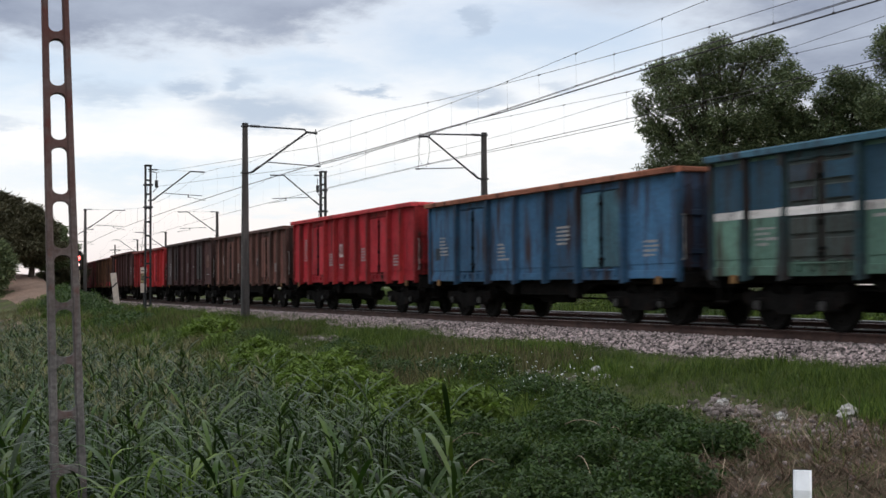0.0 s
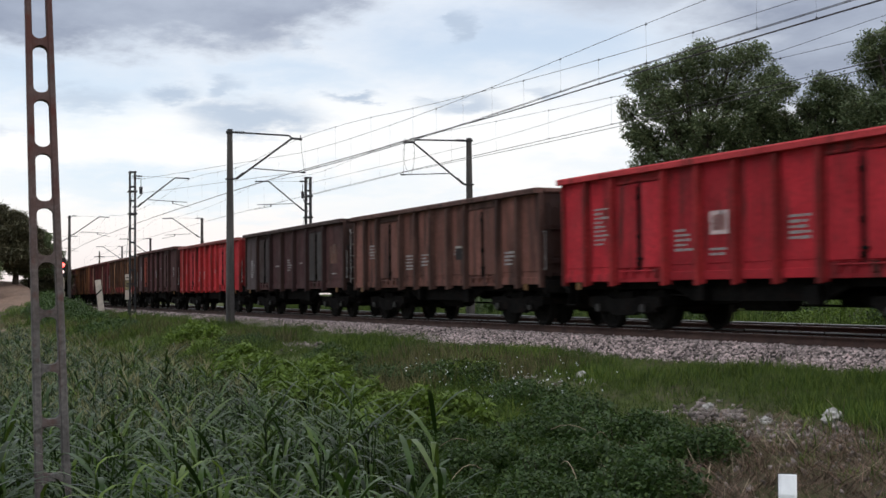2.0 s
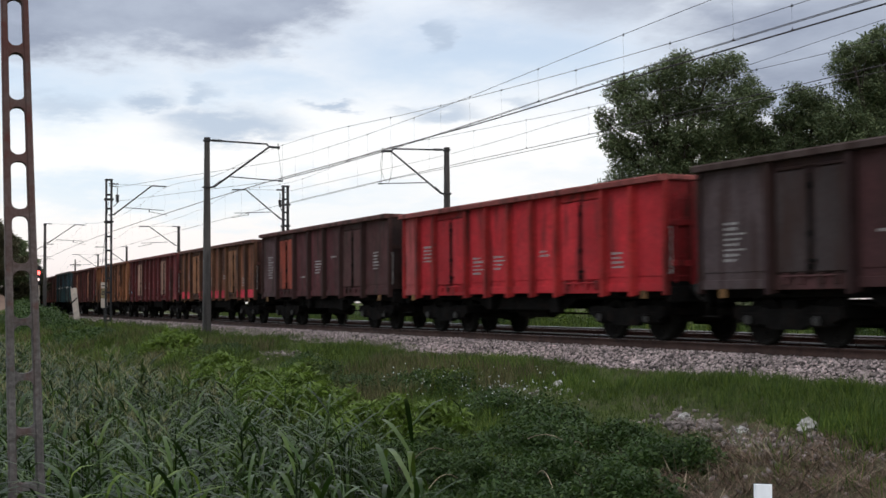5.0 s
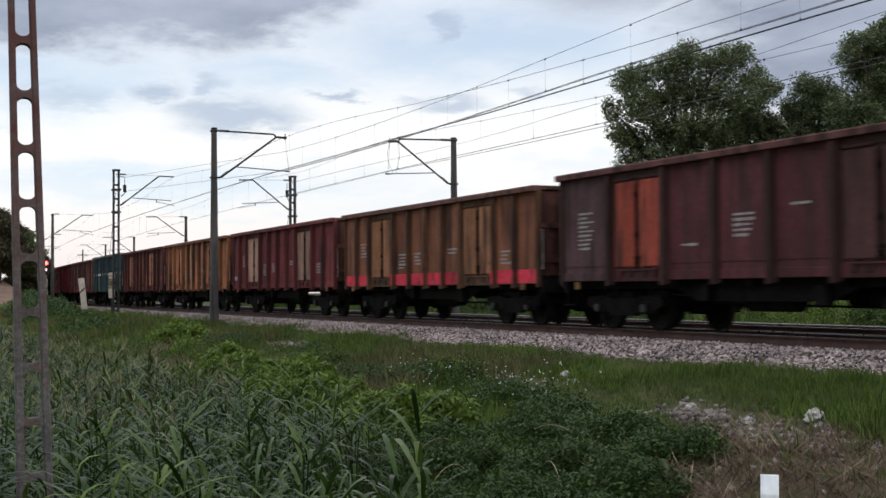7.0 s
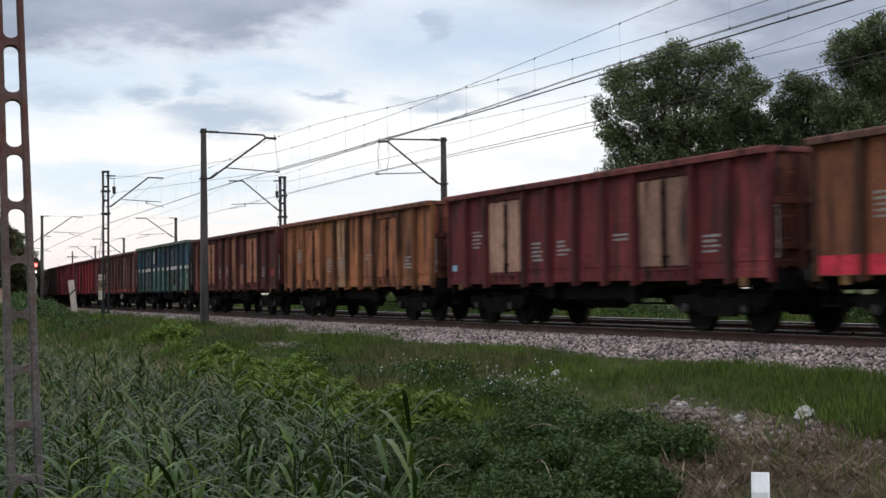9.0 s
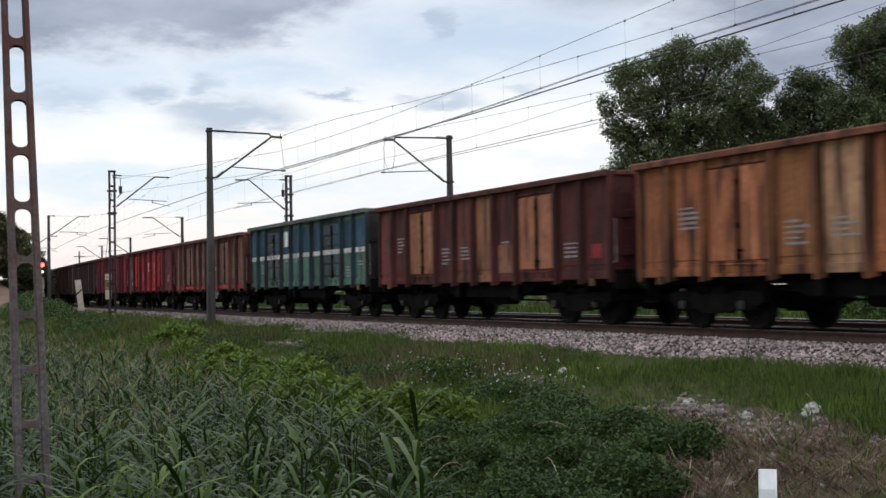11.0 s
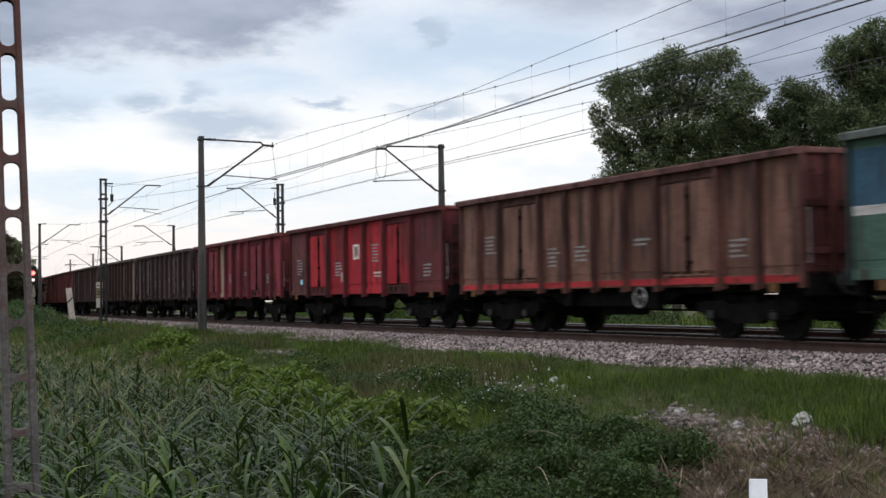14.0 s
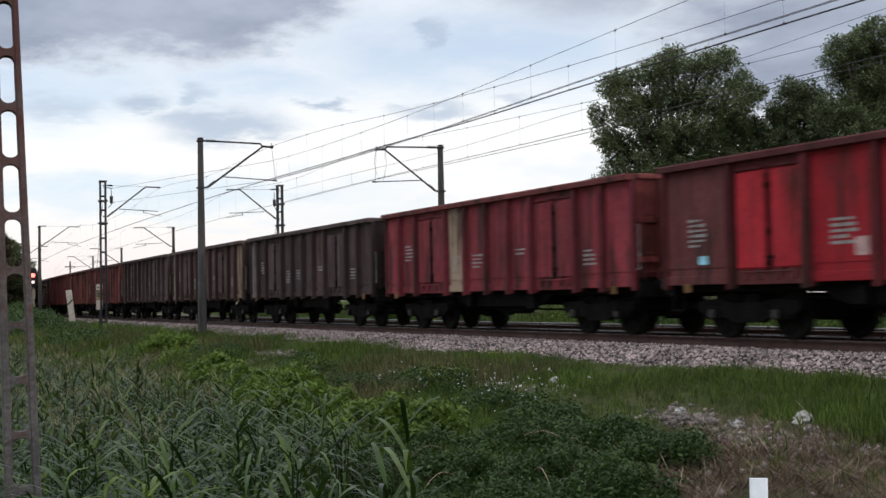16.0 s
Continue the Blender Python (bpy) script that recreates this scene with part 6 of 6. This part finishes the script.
def build_tree(name, x, y, height, blobs, mat, templates, per, label, trunk=0.24, seed=1, scale=1.0, flat=0.85):
    """A tree: tapered trunk, limbs reaching to each leaf mass, crown of many clumps. blobs: (dx, dy, z, radius)."""
    z0 = float(ground_z(x, y))
    tr = tagged(new(name), label, "tree")
    tr.location = (x, y, z0)
    rs = random.Random(seed)

    def trunk_mesh(bm):
        rings, r = [], trunk * 1.25
        for k in range(7):
            c = Vector((rs.uniform(-0.1, 0.1) * k, rs.uniform(-0.1, 0.1) * k, height * 0.72 * k / 6 - (0.4 if k == 0 else 0)))
            rings.append([bm.verts.new(c + Vector((r * math.cos(math.tau * i / 9), r * math.sin(math.tau * i / 9), 0))) for i in range(9)])
            r *= 0.8
        for a, b in zip(rings, rings[1:]):
            for i in range(9):
                bm.faces.new((a[i], a[(i + 1) % 9], b[(i + 1) % 9], b[i]))
        bm.faces.new(rings[0][::-1]), bm.faces.new(rings[-1])
    put("trunk", shape("trunk", trunk_mesh, M_BARK), tr)
    for dx, dy, z, rad in blobs:
        def limb(bm):
            a = Vector((0, 0, max(1.2, z * 0.55)))
            b = Vector((dx, dy, z))
            mid = (a + b) / 2 + Vector((rs.uniform(-0.3, 0.3), rs.uniform(-0.3, 0.3), 0.3))
            rod(bm, a, mid, trunk * 0.42, trunk * 0.28, sides=6)
            rod(bm, mid, b, trunk * 0.28, trunk * 0.08, sides=6)
            for _ in range(5):
                e = b + Vector((rs.uniform(-1, 1), rs.uniform(-1, 1), rs.uniform(-0.6, 1))) * rad * 0.8
                rod(bm, mid.lerp(b, rs.uniform(0.3, 1)), e, trunk * 0.10, 0.012, sides=5)
        put("limb", shape("limb", limb, M_BARK), tr)
    pos, siz = [], []
    for dx, dy, z, rad in blobs:
        k = int(per * rad * rad)
        d = RNG.normal(0, 1, (k, 3))
        d /= np.linalg.norm(d, axis=1)[:, None]
        # twiggy outline: sub-clusters of uneven reach
        cl = RNG.normal(0, 1, (14, 3))
        cl /= np.linalg.norm(cl, axis=1)[:, None]
        near = (d @ cl.T).max(1)
        reach = rad * (0.60 + 0.52 * np.clip((near - 0.6) / 0.4, 0, 1)) * RNG.random(k) ** 0.33
        pos.append(d * reach[:, None] * (1, 1, flat) + (dx, dy, z))
        siz.append(RNG.uniform(0.6, 1.15, k) * scale)
    pos, siz = np.concatenate(pos), np.concatenate(siz)
    v, f, m = scatter_many(templates, pos, siz)
    put("crown", from_arrays("crown", v, f, [mat]), tr)
    return tr


def crown(seed, n, width, low, high, rad, top_in=0.55):
    r = random.Random(seed)
    out = []
    for i in range(n):
        u = (i + r.random() * 0.6) / n
        z = low + (high - low) * u
        w = width * math.sin(math.pi * (0.22 + 0.68 * u)) ** 0.8 * (1 - (1 - top_in) * u)
        a = r.uniform(0, math.tau)
        q = w * math.sqrt(r.random())
        out.append((q * math.cos(a), q * math.sin(a), z, rad * r.uniform(0.75, 1.15)))
    return out


def build_trees():
    oak = "broad leafy deciduous tree with a dense dark green crown"
    def lobed(lobes, seed, reach=1.5):
        """Crown lobes (across, z, radius), each as a near and a far leaf mass."""
        r = random.Random(seed)
        out = []
        for a, z, rad in lobes:
            for sgn in (-1, 1):
                depth = sgn * r.uniform(0.25, 1.0) * reach * min(1.0, 0.45 + rad * 0.5)
                b = a + r.uniform(-0.15, 0.15)
                out.append((b * 0.592 - depth * 0.806, b * 0.806 + depth * 0.592, z + 0.75 + r.uniform(-0.12, 0.12), rad * r.uniform(0.9, 1.2)))
        return out
    wide = [(-3.25, 8.7, 0.5), (-2.75, 7.7, 0.7), (-2.65, 9.9, 0.6), (-2.05, 10.35, 0.7), (-0.95, 10.6, 0.75), (0.1, 11.0, 0.8), (1.15, 10.7, 0.75), (2.1, 10.9, 0.7), (2.85, 10.1, 0.75), (3.5, 9.6, 0.55), (-2.0, 8.8, 0.85),
            (-1.1, 9.4, 0.9), (0.1, 9.5, 1.0), (1.3, 9.4, 1.0), (2.5, 8.9, 1.0), (-2.3, 7.2, 0.85), (-1.1, 7.9, 0.95), (0.3, 7.9, 1.05), (1.6, 7.9, 1.1), (3.0, 7.7, 1.0), (-2.5, 5.9, 0.85), (-1.0, 6.2, 1.0), (0.5, 6.2, 1.2),
            (2.0, 6.2, 1.2), (3.3, 6.3, 1.0), (-1.5, 4.6, 1.0), (0.5, 4.4, 1.1), (2.3, 4.6, 1.1)]
    build_tree("deciduous_tree", -46.7, 34.3, 12.0, lobed(wide, 11, 1.8), M_TREE, TREE_T, 118, oak, seed=3, trunk=0.2)
    slim = [(-1.6, 7.6, 0.8), (-1.7, 6.2, 0.9), (1.9, 6.6, 0.8), (-0.1, 9.5, 0.6), (0.5, 9.0, 0.7), (-0.7, 8.6, 0.7), (1.1, 8.2, 0.7), (0.1, 8.1, 0.9), (-0.9, 7.2, 0.9), (1.2, 7.0, 0.9), (0.1, 6.4, 1.0), (-0.8, 5.4, 1.0), (0.9, 5.2, 1.0)]
    build_tree("deciduous_tree", -43.6, 38.5, 10.6, lobed(slim, 15, 1.2), M_TREE, TREE_T, 150, oak, seed=7)
    build_tree("deciduous_tree", -39.6, 39.2, 13.2, crown(13, 34, 3.9, 3.0, 12.2, 1.15, 0.6), M_TREE, TREE_T, 125, oak, seed=5, trunk=0.3)
    build_tree("deciduous_tree", -36.0, 42.0, 13.5, crown(14, 26, 3.6, 3.0, 12.4, 1.4, 0.6), M_TREE, TREE_T, 100, oak, seed=6, trunk=0.3)
    pine = "tall dark conifer with heavy drooping branches"
    for x, y, h, n, w, s in ((-112, 10.6, 7.4, 26, 3.4, 21), (-112, 13.4, 6.2, 22, 2.6, 22), (-117, 15.4, 5.6, 18, 2.3, 23), (-118, 8.0, 7.8, 24, 3.2, 24), (-122, 17.4, 5.0, 16, 1.9, 25)):
        build_tree("conifer", x, y, h, crown(s, n + 4, w, 1.6, h - 0.7, 1.25, 0.5), M_PINE if s != 23 else M_TREE, PINE_T, 120, pine, seed=s, scale=0.9, flat=0.42)
    build_tree("conifer", -103, 8.6, 5.2, crown(31, 14, 2.6, 0.8, 4.2, 1.2, 0.7), M_TREE, PINE_T, 75, "low rounded green tree beside the sandy bank", seed=31)


build_corn()
build_grass()
build_shrubs()
build_trees()


def build_sand():
    """Bare sandy track climbing the far bank, laid over the ground."""
    xs, ws = np.linspace(-128, -66, 40), np.linspace(-1, 1, 9)
    v = []
    for x in xs:
        mid = 8.2 + 0.085 * (-66 - x) + 0.6 * math.sin(x * 0.11)
        for w in ws:
            y = mid + w * 1.9
            v.append((x, y, float(ground_z(x, y)) + 0.03))
    i = np.arange(len(xs) - 1)[:, None] * 9 + np.arange(8)[None]
    f = np.stack([i, i + 9, i + 10, i + 1], -1).reshape(-1, 4)
    tagged(new("dirt_track", from_arrays("dirt_track", v, f, [M_SAND], smooth=True)), "bare sandy dirt track climbing the bank", "dirt track", kind="structure")


build_sand()


# ---------------------------------------------------------------- what moves
RUN = ((0.0, 0.0), (1.5, 1.213), (2.5, 2.022), (3.5, 2.838), (7.0, 5.684), (9.0, 7.285), (12.5, 10.113), (14.5, 11.755), (16.0, 12.993))
FIRST = 14.25                             # where the middle of the first wagon stands at the start


def run(t):
    """Metres that the train has gone."""
    ts, ms = [a for a, _ in RUN], [b * PITCH for _, b in RUN]
    p = np.polyfit(ts, ms, 3)
    return float(np.polyval(p, t) - np.polyval(p, 0))


def motions():
    times = [i / 30 for i in range(0, 481)]
    turns = [run(t) / 0.46 for t in times]
    for n, (wagon, wheels) in enumerate(TRAIN):
        walk(wagon, [(t, line_pose(FIRST + n * PITCH - run(t))) for t in range(0, 17)])
        for wheel, x, way in wheels:
            walk(wheel, [(t, Matrix.Translation((x, 0, 0.46)) @ Matrix.Rotation(a * way, 4, "Y")) for t, a in zip(times, turns)])


motions()
